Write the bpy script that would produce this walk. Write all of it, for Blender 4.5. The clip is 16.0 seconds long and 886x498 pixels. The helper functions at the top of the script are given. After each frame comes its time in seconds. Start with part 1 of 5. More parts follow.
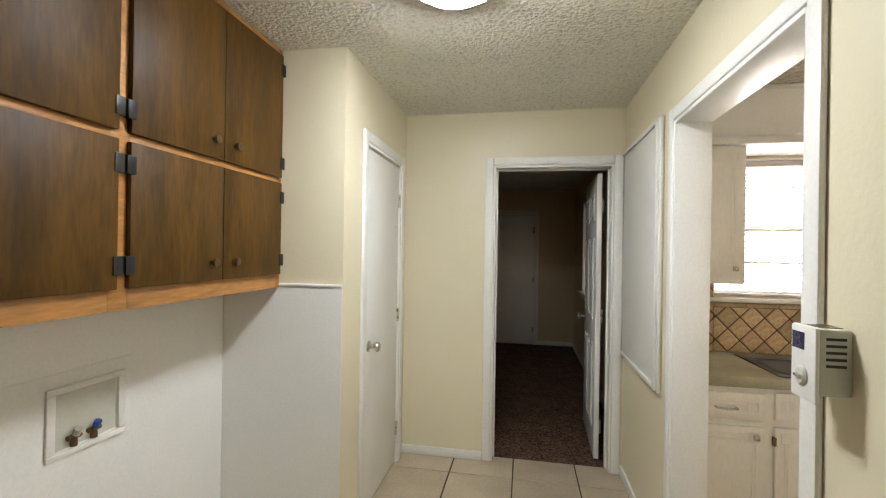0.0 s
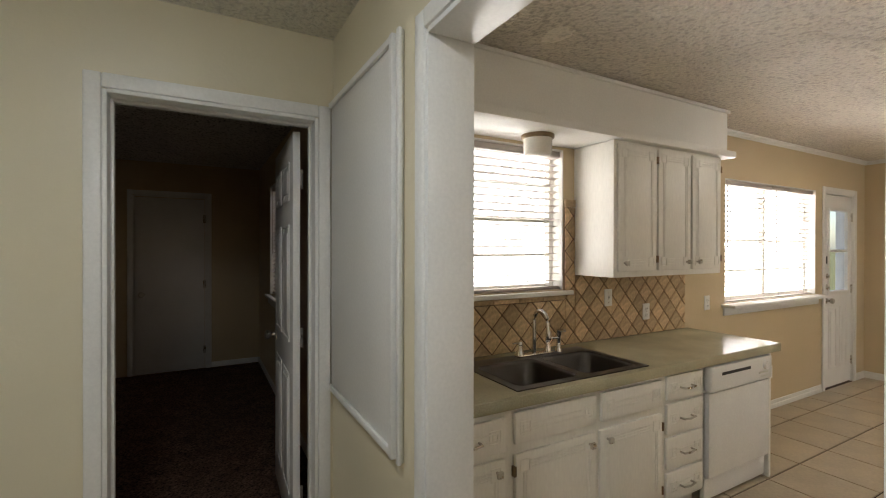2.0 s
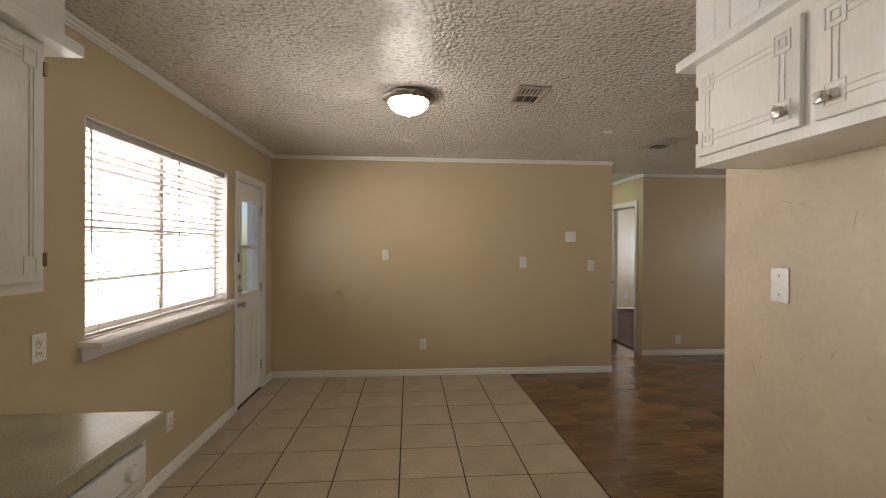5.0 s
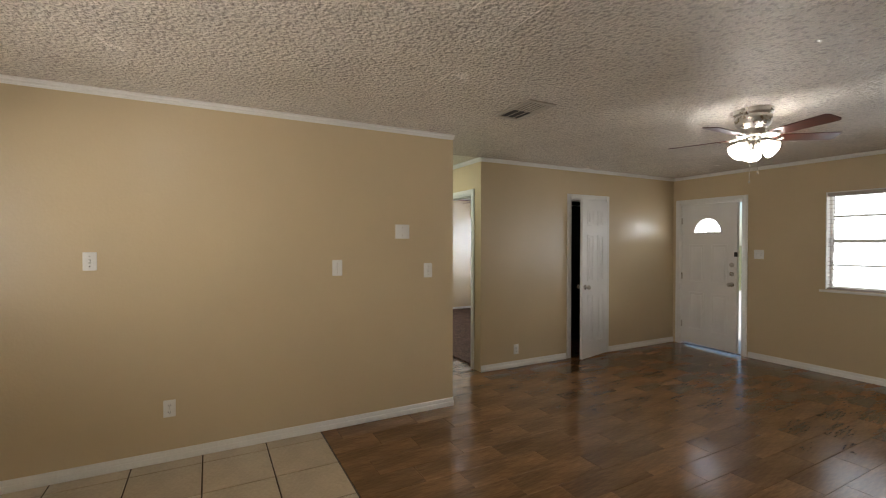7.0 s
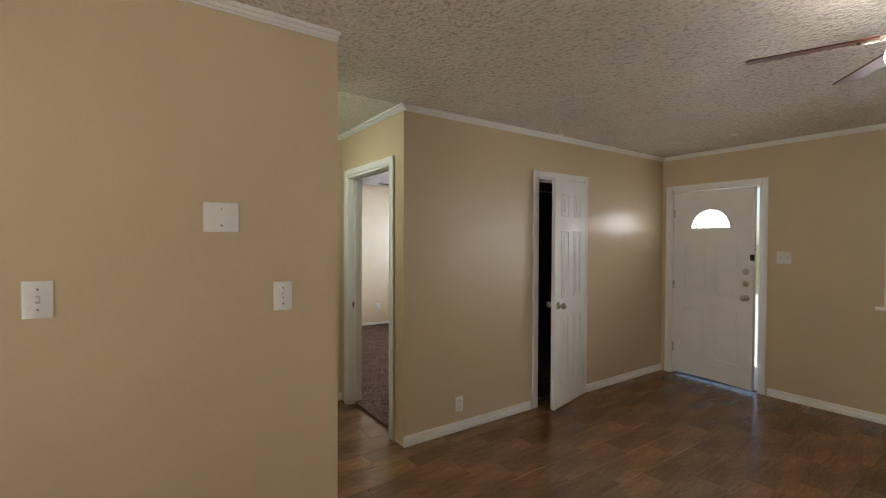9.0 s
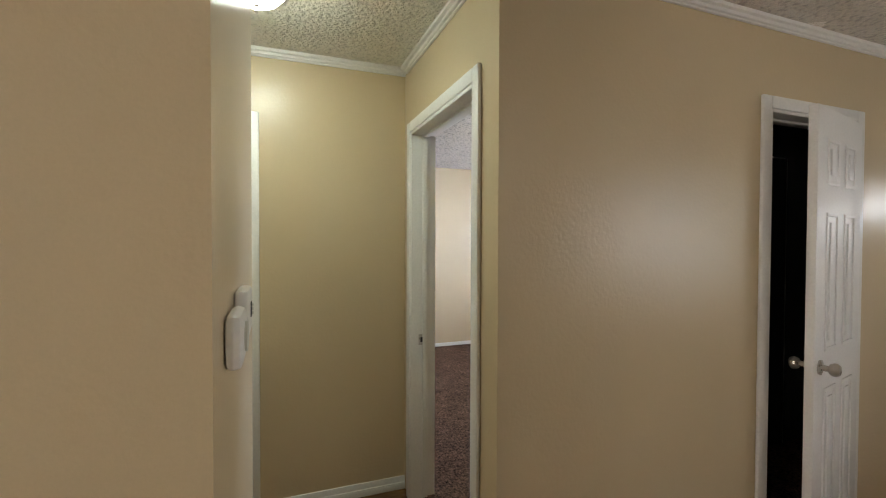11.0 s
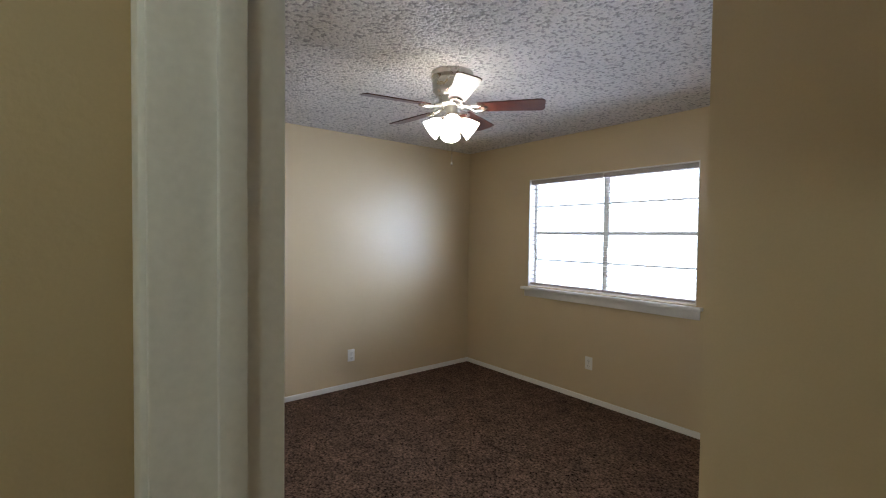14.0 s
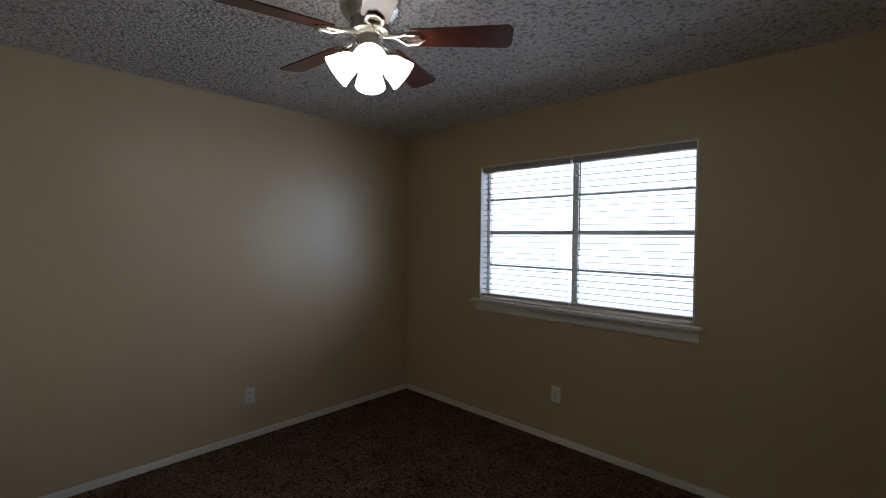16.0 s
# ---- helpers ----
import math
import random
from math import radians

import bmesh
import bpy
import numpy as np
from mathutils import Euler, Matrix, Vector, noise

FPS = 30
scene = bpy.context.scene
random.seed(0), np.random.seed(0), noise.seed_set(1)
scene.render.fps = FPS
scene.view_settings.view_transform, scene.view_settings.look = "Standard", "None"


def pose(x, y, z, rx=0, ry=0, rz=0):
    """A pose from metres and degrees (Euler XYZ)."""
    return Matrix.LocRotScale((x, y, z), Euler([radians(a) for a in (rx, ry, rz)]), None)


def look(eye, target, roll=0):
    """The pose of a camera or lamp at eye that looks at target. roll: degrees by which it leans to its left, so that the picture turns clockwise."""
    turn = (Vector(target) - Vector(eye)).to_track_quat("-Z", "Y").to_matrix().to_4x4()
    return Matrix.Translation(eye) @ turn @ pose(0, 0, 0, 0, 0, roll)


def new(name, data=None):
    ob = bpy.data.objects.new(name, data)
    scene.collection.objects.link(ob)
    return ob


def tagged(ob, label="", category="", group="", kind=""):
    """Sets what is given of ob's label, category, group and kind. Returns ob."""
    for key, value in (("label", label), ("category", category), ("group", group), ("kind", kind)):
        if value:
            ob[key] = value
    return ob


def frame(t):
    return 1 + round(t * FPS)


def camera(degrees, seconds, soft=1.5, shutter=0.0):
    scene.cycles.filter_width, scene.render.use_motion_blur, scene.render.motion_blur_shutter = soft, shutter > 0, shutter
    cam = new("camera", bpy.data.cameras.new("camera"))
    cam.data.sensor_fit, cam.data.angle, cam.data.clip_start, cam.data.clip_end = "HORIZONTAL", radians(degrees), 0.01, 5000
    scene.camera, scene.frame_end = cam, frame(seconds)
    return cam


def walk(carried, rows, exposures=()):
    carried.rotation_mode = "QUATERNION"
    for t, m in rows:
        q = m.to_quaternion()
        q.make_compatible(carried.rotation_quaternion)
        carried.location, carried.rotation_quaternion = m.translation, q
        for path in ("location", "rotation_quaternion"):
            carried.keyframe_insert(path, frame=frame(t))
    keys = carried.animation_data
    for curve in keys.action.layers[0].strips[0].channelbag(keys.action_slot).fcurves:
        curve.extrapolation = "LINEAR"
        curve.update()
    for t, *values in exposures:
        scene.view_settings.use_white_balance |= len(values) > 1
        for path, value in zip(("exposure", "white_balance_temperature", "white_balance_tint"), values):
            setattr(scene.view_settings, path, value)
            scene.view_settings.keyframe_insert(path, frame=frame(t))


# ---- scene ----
cam = camera(90.3, 16.0, soft=1.1)
PATH = [
    (0, (0.851, 0.758, 1.472), (0.49, 2.725, 1.475), 0.9),
    (0.5, (0.859, 1.0, 1.483), (0.913, 2.999, 1.478), 0.7),
    (1, (0.899, 1.275, 1.494), (1.112, 3.264, 1.489), 0.2),
    (1.5, (0.898, 1.536, 1.469), (1.457, 3.456, 1.468), 0.0),
    (2, (0.96, 1.786, 1.466), (1.925, 3.538, 1.458), 0.1),
    (2.5, (1.119, 2.074, 1.454), (2.494, 3.527, 1.444), 1.3),
    (3, (1.302, 2.271, 1.449), (3.073, 3.2, 1.443), 1.0),
    (3.5, (1.527, 2.344, 1.446), (3.485, 2.753, 1.442), 0.7),
    (4, (1.86, 2.373, 1.446), (3.854, 2.528, 1.445), 0.3),
    (4.5, (2.241, 2.376, 1.446), (4.241, 2.335, 1.439), 0.4),
    (5, (2.609, 2.364, 1.441), (4.603, 2.209, 1.433), 0.3),
    (5.2, (2.782, 2.335, 1.458), (4.772, 2.136, 1.446), 0.4),
    (7.3, (4.349, 1.817, 1.474), (6.054, 0.773, 1.446), 0.1),
    (7.5, (4.541, 1.697, 1.48), (6.211, 0.597, 1.449), 0.2),
    (8, (4.874, 1.365, 1.495), (6.499, 0.199, 1.457), 0.2),
    (8.2, (5.0, 1.241, 1.491), (6.623, 0.072, 1.454), 0.1),
    (10.3, (6.501, 0.176, 1.47), (8.262, -0.77, 1.432), 0.2),
    (10.5, (6.626, 0.093, 1.478), (8.417, -0.796, 1.439), 0.1),
    (11, (6.966, -0.061, 1.453), (8.834, -0.773, 1.416), 0.2),
    (11.5, (7.297, -0.168, 1.49), (9.2, -0.776, 1.408), 0.1),
    (12, (7.72, -0.366, 1.452), (9.655, -0.873, 1.427), 0.8),
    (12.2, (7.851, -0.414, 1.443), (9.791, -0.897, 1.423), 0.8),
    (12.5, (8.036, -0.430, 1.471), (9.958, -0.981, 1.412), 0.8),
    (13, (8.308, -0.450, 1.461), (10.139, -1.254, 1.411), 0.4),
    (13.5, (8.537, -0.575, 1.487), (10.289, -1.538, 1.431), 0.4),
    (14, (8.751, -0.710, 1.481), (10.301, -1.973, 1.424), 0.7),
    (14.5, (8.93, -0.876, 1.492), (10.265, -2.364, 1.432), 0.7),
    (15, (9.063, -1.095, 1.498), (10.36, -2.616, 1.439), 0.7),
    (15.5, (9.226, -1.265, 1.479), (10.547, -2.765, 1.423), 0.8),
    (16, (9.381, -1.366, 1.485), (10.761, -2.813, 1.431), 0.5),
]
EXPOSURES = [(0, 1.58), (0.5, 1.25), (1.0, 0.95), (1.5, 0.8), (2.0, 0.65), (2.5, 0.45), (3.5, 0.05), (5.0, -0.08), (7.5, 0.2), (8.2, 0.25), (10.5, 0.25), (11.5, 0.5), (12.2, 0.5), (12.7, 0.45), (13.0, 0.3), (13.5, -0.05), (14.2, -0.65), (15.0, -1.4), (16, -2.15)]
walk(cam, [(t, look(eye, target, roll)) for t, eye, target, roll in PATH], EXPOSURES)

# ---- world, sun, daylight at the windows ----
world = bpy.data.worlds.new("world")
scene.world = world
world.use_nodes = True
wn = world.node_tree
sky = wn.nodes.new("ShaderNodeTexSky")
sky.sky_type, sky.sun_disc = "NISHITA", False
sky.sun_elevation, sky.sun_rotation = radians(58), radians(280)
wn.links.new(sky.outputs[0], wn.nodes["Background"].inputs[0])
wn.nodes["Background"].inputs[1].default_value = 0.15
sun_data = bpy.data.lights.new("sun", "SUN")
sun_data.energy, sun_data.angle, sun_data.color = 5.0, radians(0.5), (1.0, 0.95, 0.87)
sun = new("sun", sun_data)
sun.matrix_world = look((-20, 3.5, 32), (0, 0, 0))


def window_light(x, y, z, w, h, rz, watts, colour=(0.93, 0.96, 1.0)):
    """Sky light standing in a window's opening, shining in."""
    d = bpy.data.lights.new("window_light", "AREA")
    d.shape, d.size, d.size_y, d.energy, d.color = "RECTANGLE", w, h, watts, colour
    o = new("window_light", d)
    o.matrix_world = pose(x, y, z, 0, 0, rz) @ pose(0, 0, 0, -90, 0, 0)
    return o


window_light(2.51, 3.99, 1.64, 0.9, 0.86, 0, 11, (1.0, 0.95, 0.90))
window_light(5.57, 3.99, 1.52, 1.6, 1.02, 0, 48, (1.0, 0.94, 0.90))
window_light(5.55, -4.33, 1.50, 1.8, 1.08, 180, 22)
window_light(10.87, -4.33, 1.53, 1.58, 1.05, 180, 105, (0.60, 0.73, 1.0))
window_light(1.75, 6.40, 1.55, 0.9, 1.15, -90, 0.9, (1.0, 0.72, 0.50))
window_light(7.755, -4.225, 1.72, 0.36, 0.18, 172, 2.0)

# ---- materials ----


def mat(name, colour, rough=0.5, metal=0.0, var=0.08, scale=6.0, bump=0.0, bscale=60.0, grain=0.04, gscale=90.0, spec=0.5, rvar=0.08, random_value=0.0, stretch=(1, 1, 1), coat=0.0):
    m = bpy.data.materials.new(name)
    m.use_nodes = True
    n, l = m.node_tree.nodes, m.node_tree.links
    b = n["Principled BSDF"]
    b.inputs["Metallic"].default_value = metal
    b.inputs["Specular IOR Level"].default_value = spec
    b.inputs["Coat Weight"].default_value = coat
    tc = n.new("ShaderNodeTexCoord")
    mp = n.new("ShaderNodeMapping")
    mp.inputs["Scale"].default_value = stretch
    l.new(tc.outputs["Object"], mp.inputs["Vector"])
    n1, n2 = n.new("ShaderNodeTexNoise"), n.new("ShaderNodeTexNoise")
    n1.inputs["Scale"].default_value, n1.inputs["Detail"].default_value = scale, 5
    n2.inputs["Scale"].default_value, n2.inputs["Detail"].default_value = gscale, 3
    for q in (n1, n2):
        l.new(mp.outputs[0], q.inputs["Vector"])
    value = None

    def amount(src, v):
        r = n.new("ShaderNodeMapRange")
        r.inputs["To Min"].default_value, r.inputs["To Max"].default_value = 1 - v, 1 + v
        r.inputs["From Min"].default_value, r.inputs["From Max"].default_value = 0.25, 0.75
        r.clamp = False
        l.new(src, r.inputs["Value"])
        return r.outputs[0]

    def times(a, b2):
        q = n.new("ShaderNodeMath")
        q.operation = "MULTIPLY"
        l.new(a, q.inputs[0])
        l.new(b2, q.inputs[1])
        return q.outputs[0]
    value = times(amount(n1.outputs[0], var), amount(n2.outputs[0], grain))
    if random_value:
        oi = n.new("ShaderNodeObjectInfo")
        r = n.new("ShaderNodeMapRange")
        r.inputs["To Min"].default_value, r.inputs["To Max"].default_value = 1 - random_value, 1 + random_value
        l.new(oi.outputs["Random"], r.inputs["Value"])
        value = times(value, r.outputs[0])
    hs = n.new("ShaderNodeHueSaturation")
    hs.inputs["Color"].default_value = (*colour, 1)
    l.new(value, hs.inputs["Value"])
    l.new(hs.outputs[0], b.inputs["Base Color"])
    rr = n.new("ShaderNodeMapRange")
    rr.inputs["To Min"].default_value, rr.inputs["To Max"].default_value = max(0.02, rough - rvar), rough + rvar
    l.new(n1.outputs[0], rr.inputs["Value"])
    l.new(rr.outputs[0], b.inputs["Roughness"])
    if bump:
        nb = n.new("ShaderNodeTexNoise")
        nb.inputs["Scale"].default_value, nb.inputs["Detail"].default_value = bscale, 4
        l.new(mp.outputs[0], nb.inputs["Vector"])
        bp = n.new("ShaderNodeBump")
        bp.inputs["Strength"].default_value, bp.inputs["Distance"].default_value = bump, 0.01
        l.new(nb.outputs[0], bp.inputs["Height"])
        l.new(bp.outputs[0], b.inputs["Normal"])
    return m


def popcorn(name, colour, rough, strength, scale, hollow_shade=0.0):
    """Sprayed ceiling texture: blobs of two sizes, shade painted dark into the hollows between."""
    m = mat(name, colour, rough, var=0.05, scale=2.0, grain=0.06, gscale=60)
    n, l = m.node_tree.nodes, m.node_tree.links
    b = n["Principled BSDF"]
    tc = n["Texture Coordinate"]
    v = n.new("ShaderNodeTexVoronoi")
    v.feature = "SMOOTH_F1"
    v.inputs["Scale"].default_value = scale
    q = n.new("ShaderNodeTexNoise")
    q.inputs["Scale"].default_value, q.inputs["Detail"].default_value = scale * 1.3, 4
    warp = n.new("ShaderNodeVectorMath")
    warp.operation = "MULTIPLY_ADD"
    warp.inputs[1].default_value = (0.02, 0.02, 0.02)
    l.new(q.outputs["Color"], warp.inputs[0])
    l.new(tc.outputs["Object"], warp.inputs[2])
    l.new(tc.outputs["Object"], q.inputs["Vector"])
    l.new(warp.outputs[0], v.inputs["Vector"])
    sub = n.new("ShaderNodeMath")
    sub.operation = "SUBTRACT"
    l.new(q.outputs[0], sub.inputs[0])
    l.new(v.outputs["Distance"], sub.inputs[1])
    bp = n.new("ShaderNodeBump")
    bp.inputs["Strength"].default_value, bp.inputs["Distance"].default_value = strength, 0.02
    l.new(sub.outputs[0], bp.inputs["Height"])
    l.new(bp.outputs[0], b.inputs["Normal"])
    if hollow_shade:
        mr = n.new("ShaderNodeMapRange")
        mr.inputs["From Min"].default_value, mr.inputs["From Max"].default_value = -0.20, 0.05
        mr.inputs["To Min"].default_value, mr.inputs["To Max"].default_value = 1 - hollow_shade, 1.0
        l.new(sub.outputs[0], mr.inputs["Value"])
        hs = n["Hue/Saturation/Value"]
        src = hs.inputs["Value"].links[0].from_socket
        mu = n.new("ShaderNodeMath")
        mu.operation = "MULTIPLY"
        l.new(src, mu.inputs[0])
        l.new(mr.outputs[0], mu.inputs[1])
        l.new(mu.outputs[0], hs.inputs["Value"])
    return m


def glow(name, colour, strength):
    m = mat(name, (0.9, 0.88, 0.84), 0.25, var=0.02)
    b = m.node_tree.nodes["Principled BSDF"]
    b.inputs["Emission Color"].default_value = (*colour, 1)
    b.inputs["Emission Strength"].default_value = strength
    return m


TAN = mat("tan_paint", (0.60, 0.480, 0.30), 0.32, var=0.035, scale=1.3, bump=0.11, bscale=60, grain=0.02, gscale=200, rvar=0.03, spec=0.5)
CREAM = mat("cream_paint", (0.75, 0.68, 0.50), 0.36, rvar=0.05, var=0.03, scale=1.3, bump=0.10, bscale=55, grain=0.015, gscale=200)
SCUFFED = mat("scuffed_tan_paint", (0.58, 0.47, 0.33), 0.42, var=0.10, scale=3.5, bump=0.2, bscale=16, grain=0.05, gscale=40)
BOARD = mat("white_wall_board", (0.82, 0.82, 0.79), 0.38, rvar=0.05, var=0.03, scale=2, bump=0.04, bscale=90)
WHITE = mat("white_gloss_paint", (0.82, 0.81, 0.77), 0.36, rvar=0.05, var=0.02, scale=5, bump=0.008, bscale=40)
DOORWHITE = mat("white_door_paint", (0.84, 0.83, 0.80), 0.38, rvar=0.05, var=0.03, scale=4, bump=0.05, bscale=70)
CABWHITE = mat("cabinet_white_paint", (0.84, 0.82, 0.76), 0.36, rvar=0.05, var=0.03, scale=5, bump=0.015, bscale=30, stretch=(1, 1, 0.25))
WALNUT = mat("dark_stained_plywood", (0.080, 0.038, 0.006), 0.50, spec=0.22, var=0.45, scale=3.5, bump=0.04, bscale=40, grain=0.25, gscale=30, stretch=(3, 3, 0.5))
PINE = mat("orange_pine", (0.40, 0.19, 0.055), 0.42, var=0.25, scale=7, bump=0.06, bscale=50, grain=0.25, gscale=22, stretch=(4, 0.6, 4))
COUNTER = mat("olive_beige_laminate", (0.43, 0.405, 0.28), 0.18, var=0.18, scale=4, grain=0.18, gscale=140)
TILE = mat("beige_ceramic_tile", (0.47, 0.392, 0.28), 0.35, rvar=0.04, var=0.16, scale=4, grain=0.10, gscale=50, bump=0.05, bscale=20, random_value=0.05)
GROUT = mat("brown_grout", (0.06, 0.038, 0.024), 0.85, var=0.2, scale=30)
STONE = mat("travertine_tile", (0.52, 0.37, 0.21), 0.45, var=0.2, scale=14, grain=0.25, gscale=60, bump=0.25, bscale=50, random_value=0.24)
STONEGROUT = mat("tan_brown_grout", (0.14, 0.078, 0.04), 0.85, var=0.15, scale=20, bump=0.2, bscale=90)
PLANK = mat("wood_look_plank", (0.185, 0.098, 0.042), 0.20, var=0.45, scale=2.6, grain=0.25, gscale=22, bump=0.05, bscale=30, random_value=0.20, stretch=(3.2, 0.55, 1))
CARPET = mat("brown_carpet", (0.120, 0.074, 0.052), 0.95, var=0.30, scale=7, grain=1.1, gscale=75, bump=1.0, bscale=85, spec=0.05)
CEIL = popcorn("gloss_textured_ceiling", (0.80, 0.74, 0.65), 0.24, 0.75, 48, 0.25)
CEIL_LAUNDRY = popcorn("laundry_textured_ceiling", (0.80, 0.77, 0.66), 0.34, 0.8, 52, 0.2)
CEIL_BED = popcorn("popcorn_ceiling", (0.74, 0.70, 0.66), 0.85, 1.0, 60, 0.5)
STEEL = mat("brushed_nickel", (0.55, 0.52, 0.47), 0.28, 1.0, var=0.05, scale=30, rvar=0.05)
CHROME = mat("chrome", (0.78, 0.78, 0.78), 0.10, 1.0, var=0.02, rvar=0.03)
SINKSTEEL = mat("satin_sink_steel", (0.085, 0.08, 0.075), 0.32, 1.0, var=0.12, scale=8, rvar=0.06)
BLACK = mat("black_metal", (0.02, 0.02, 0.02), 0.4, 0.4, var=0.1)
BRONZE = mat("aged_brass", (0.20, 0.14, 0.08), 0.38, 1.0, var=0.2, scale=20)
PLASTIC = mat("white_plastic", (0.80, 0.79, 0.75), 0.30, var=0.02)
GREYPLASTIC = mat("greyish_plastic", (0.55, 0.55, 0.48), 0.40, var=0.05)
VENTMETAL = mat("tan_register_metal", (0.42, 0.38, 0.31), 0.45, var=0.12, scale=12)
# Near-black: shade painted into slots, registers and the hall closet; also a display.
SHADEBLACK = mat("shade_black", (0.03, 0.03, 0.03), 0.7, var=0.1)
ENAMEL = mat("white_enamel", (0.84, 0.84, 0.82), 0.18, var=0.02)
CHERRY = mat("cherry_fan_blade", (0.085, 0.022, 0.012), 0.32, var=0.3, scale=6, grain=0.2, gscale=40, stretch=(0.6, 4, 1))
# White blinds in grey-brown: the slats' backlit shade is put into the colour.
BLIND = mat("backlit_white_blind", (0.46, 0.41, 0.37), 0.45, var=0.03)
BATHTILE = mat("white_floor_tile", (0.78, 0.77, 0.73), 0.22, var=0.04, scale=9, random_value=0.03)
MARBLE = mat("veined_wall_tile", (0.66, 0.63, 0.55), 0.2, var=0.14, scale=5, random_value=0.06, stretch=(1, 1, 0.4))
GRASS = mat("dry_lawn", (0.13, 0.13, 0.05), 0.95, var=0.4, scale=2, grain=0.4, gscale=40)
BARK = mat("bark", (0.12, 0.08, 0.05), 0.9, var=0.3, scale=20, bump=0.5, bscale=30)
LEAF = mat("leaf", (0.07, 0.12, 0.03), 0.6, var=0.3, scale=9, random_value=0.2)
FENCE = mat("weathered_fence_wood", (0.32, 0.24, 0.16), 0.85, var=0.25, scale=6, random_value=0.12, stretch=(4, 4, 0.5))
SIDING = mat("outside_siding", (0.60, 0.56, 0.50), 0.8, var=0.1)
CONCRETE = mat("pale_concrete", (0.55, 0.53, 0.49), 0.85, var=0.12, scale=1.5, grain=0.08, gscale=60, bump=0.05)
ROOFING = mat("asphalt_shingle", (0.08, 0.075, 0.07), 0.95, var=0.3, scale=12)
GLOW_LAUNDRY = glow("laundry_globe_glow", (0.92, 0.96, 1.0), 42.0)
GLOW_DINING = glow("dining_bowl_glow", (1.0, 0.93, 0.82), 30.0)
GLOW_HALL = glow("hall_globe_glow", (0.84, 0.95, 0.86), 58.0)
GLOW_FAN = glow("fan_shade_glow", (1.0, 0.96, 0.91), 30.0)
GLOW_BATH_FILL = glow("bath_fill_glow", (0.95, 0.95, 0.78), 42.0)
OPAL = mat("opal_glass", (0.80, 0.77, 0.70), 0.2, var=0.02)

GLASS = bpy.data.materials.new("clear_glass")
GLASS.use_nodes = True
gb = GLASS.node_tree.nodes["Principled BSDF"]
gb.inputs["Transmission Weight"].default_value = 1.0
gb.inputs["Roughness"].default_value = 0.0
gb.inputs["IOR"].default_value = 1.05

# ---- mesh helpers ----


def add_box(bm, x0, y0, z0, x1, y1, z1, bev=0.0):
    if x0 > x1:
        x0, x1 = x1, x0
    if y0 > y1:
        y0, y1 = y1, y0
    if z0 > z1:
        z0, z1 = z1, z0
    v = [bm.verts.new(p) for p in ((x0, y0, z0), (x1, y0, z0), (x1, y1, z0), (x0, y1, z0), (x0, y0, z1), (x1, y0, z1), (x1, y1, z1), (x0, y1, z1))]
    f = [bm.faces.new([v[i] for i in q]) for q in ((3, 2, 1, 0), (4, 5, 6, 7), (0, 1, 5, 4), (1, 2, 6, 5), (2, 3, 7, 6), (3, 0, 4, 7))]
    if bev:
        edges = list({e for q in f for e in q.edges})
        bmesh.ops.bevel(bm, geom=edges, offset=min(bev, 0.45 * min(x1 - x0, y1 - y0, z1 - z0)), segments=2, affect="EDGES", profile=0.5)


def add_lathe(bm, profile, centre=(0, 0, 0), seg=24, m=None):
    """profile: (radius, height) from bottom to top, turned round z; m turns the result."""
    rings = []
    for r, h in profile:
        ring = []
        for i in range(seg):
            a = 2 * math.pi * i / seg
            p = Vector((max(r, 1e-4) * math.cos(a), max(r, 1e-4) * math.sin(a), h))
            p = (m @ p) if m else p
            ring.append(bm.verts.new(p + Vector(centre)))
        rings.append(ring)
    for a, b in zip(rings, rings[1:]):
        for i in range(seg):
            bm.faces.new((a[i], a[(i + 1) % seg], b[(i + 1) % seg], b[i]))
    bm.faces.new(list(reversed(rings[0])))
    bm.faces.new(rings[-1])


def add_tube(bm, pts, r, seg=10):
    pts = [Vector(p) for p in pts]
    rings = []
    for i, p in enumerate(pts):
        d = (pts[min(i + 1, len(pts) - 1)] - pts[max(i - 1, 0)]).normalized()
        u = d.orthogonal().normalized() if abs(d.z) < 0.98 else Vector((1, 0, 0))
        if abs(d.z) < 0.98:
            u = d.cross(Vector((0, 0, 1))).normalized()
        w = d.cross(u).normalized()
        rr = r[i] if isinstance(r, (list, tuple)) else r
        rings.append([bm.verts.new(p + rr * (math.cos(2 * math.pi * k / seg) * u + math.sin(2 * math.pi * k / seg) * w)) for k in range(seg)])
    for a, b in zip(rings, rings[1:]):
        for k in range(seg):
            bm.faces.new((a[k], b[k], b[(k + 1) % seg], a[(k + 1) % seg]))
    bm.faces.new(rings[0])
    bm.faces.new(list(reversed(rings[-1])))


def finish(name, bm, material, parent=None, smooth=False, label=""):
    bmesh.ops.recalc_face_normals(bm, faces=bm.faces[:])
    me = bpy.data.meshes.new(name)
    bm.to_mesh(me)
    bm.free()
    me.materials.append(material)
    if smooth:
        for p in me.polygons:
            p.use_smooth = True
        me.set_sharp_from_angle(angle=radians(40))
    o = new(name, me)
    o.parent = parent
    if label:
        tagged(o, label)
    return o


def boxes(name, rows, material, parent=None, bev=0.0, label=""):
    bm = bmesh.new()
    for q in rows:
        add_box(bm, *q, bev=bev)
    return finish(name, bm, material, parent, smooth=bev > 0, label=label)


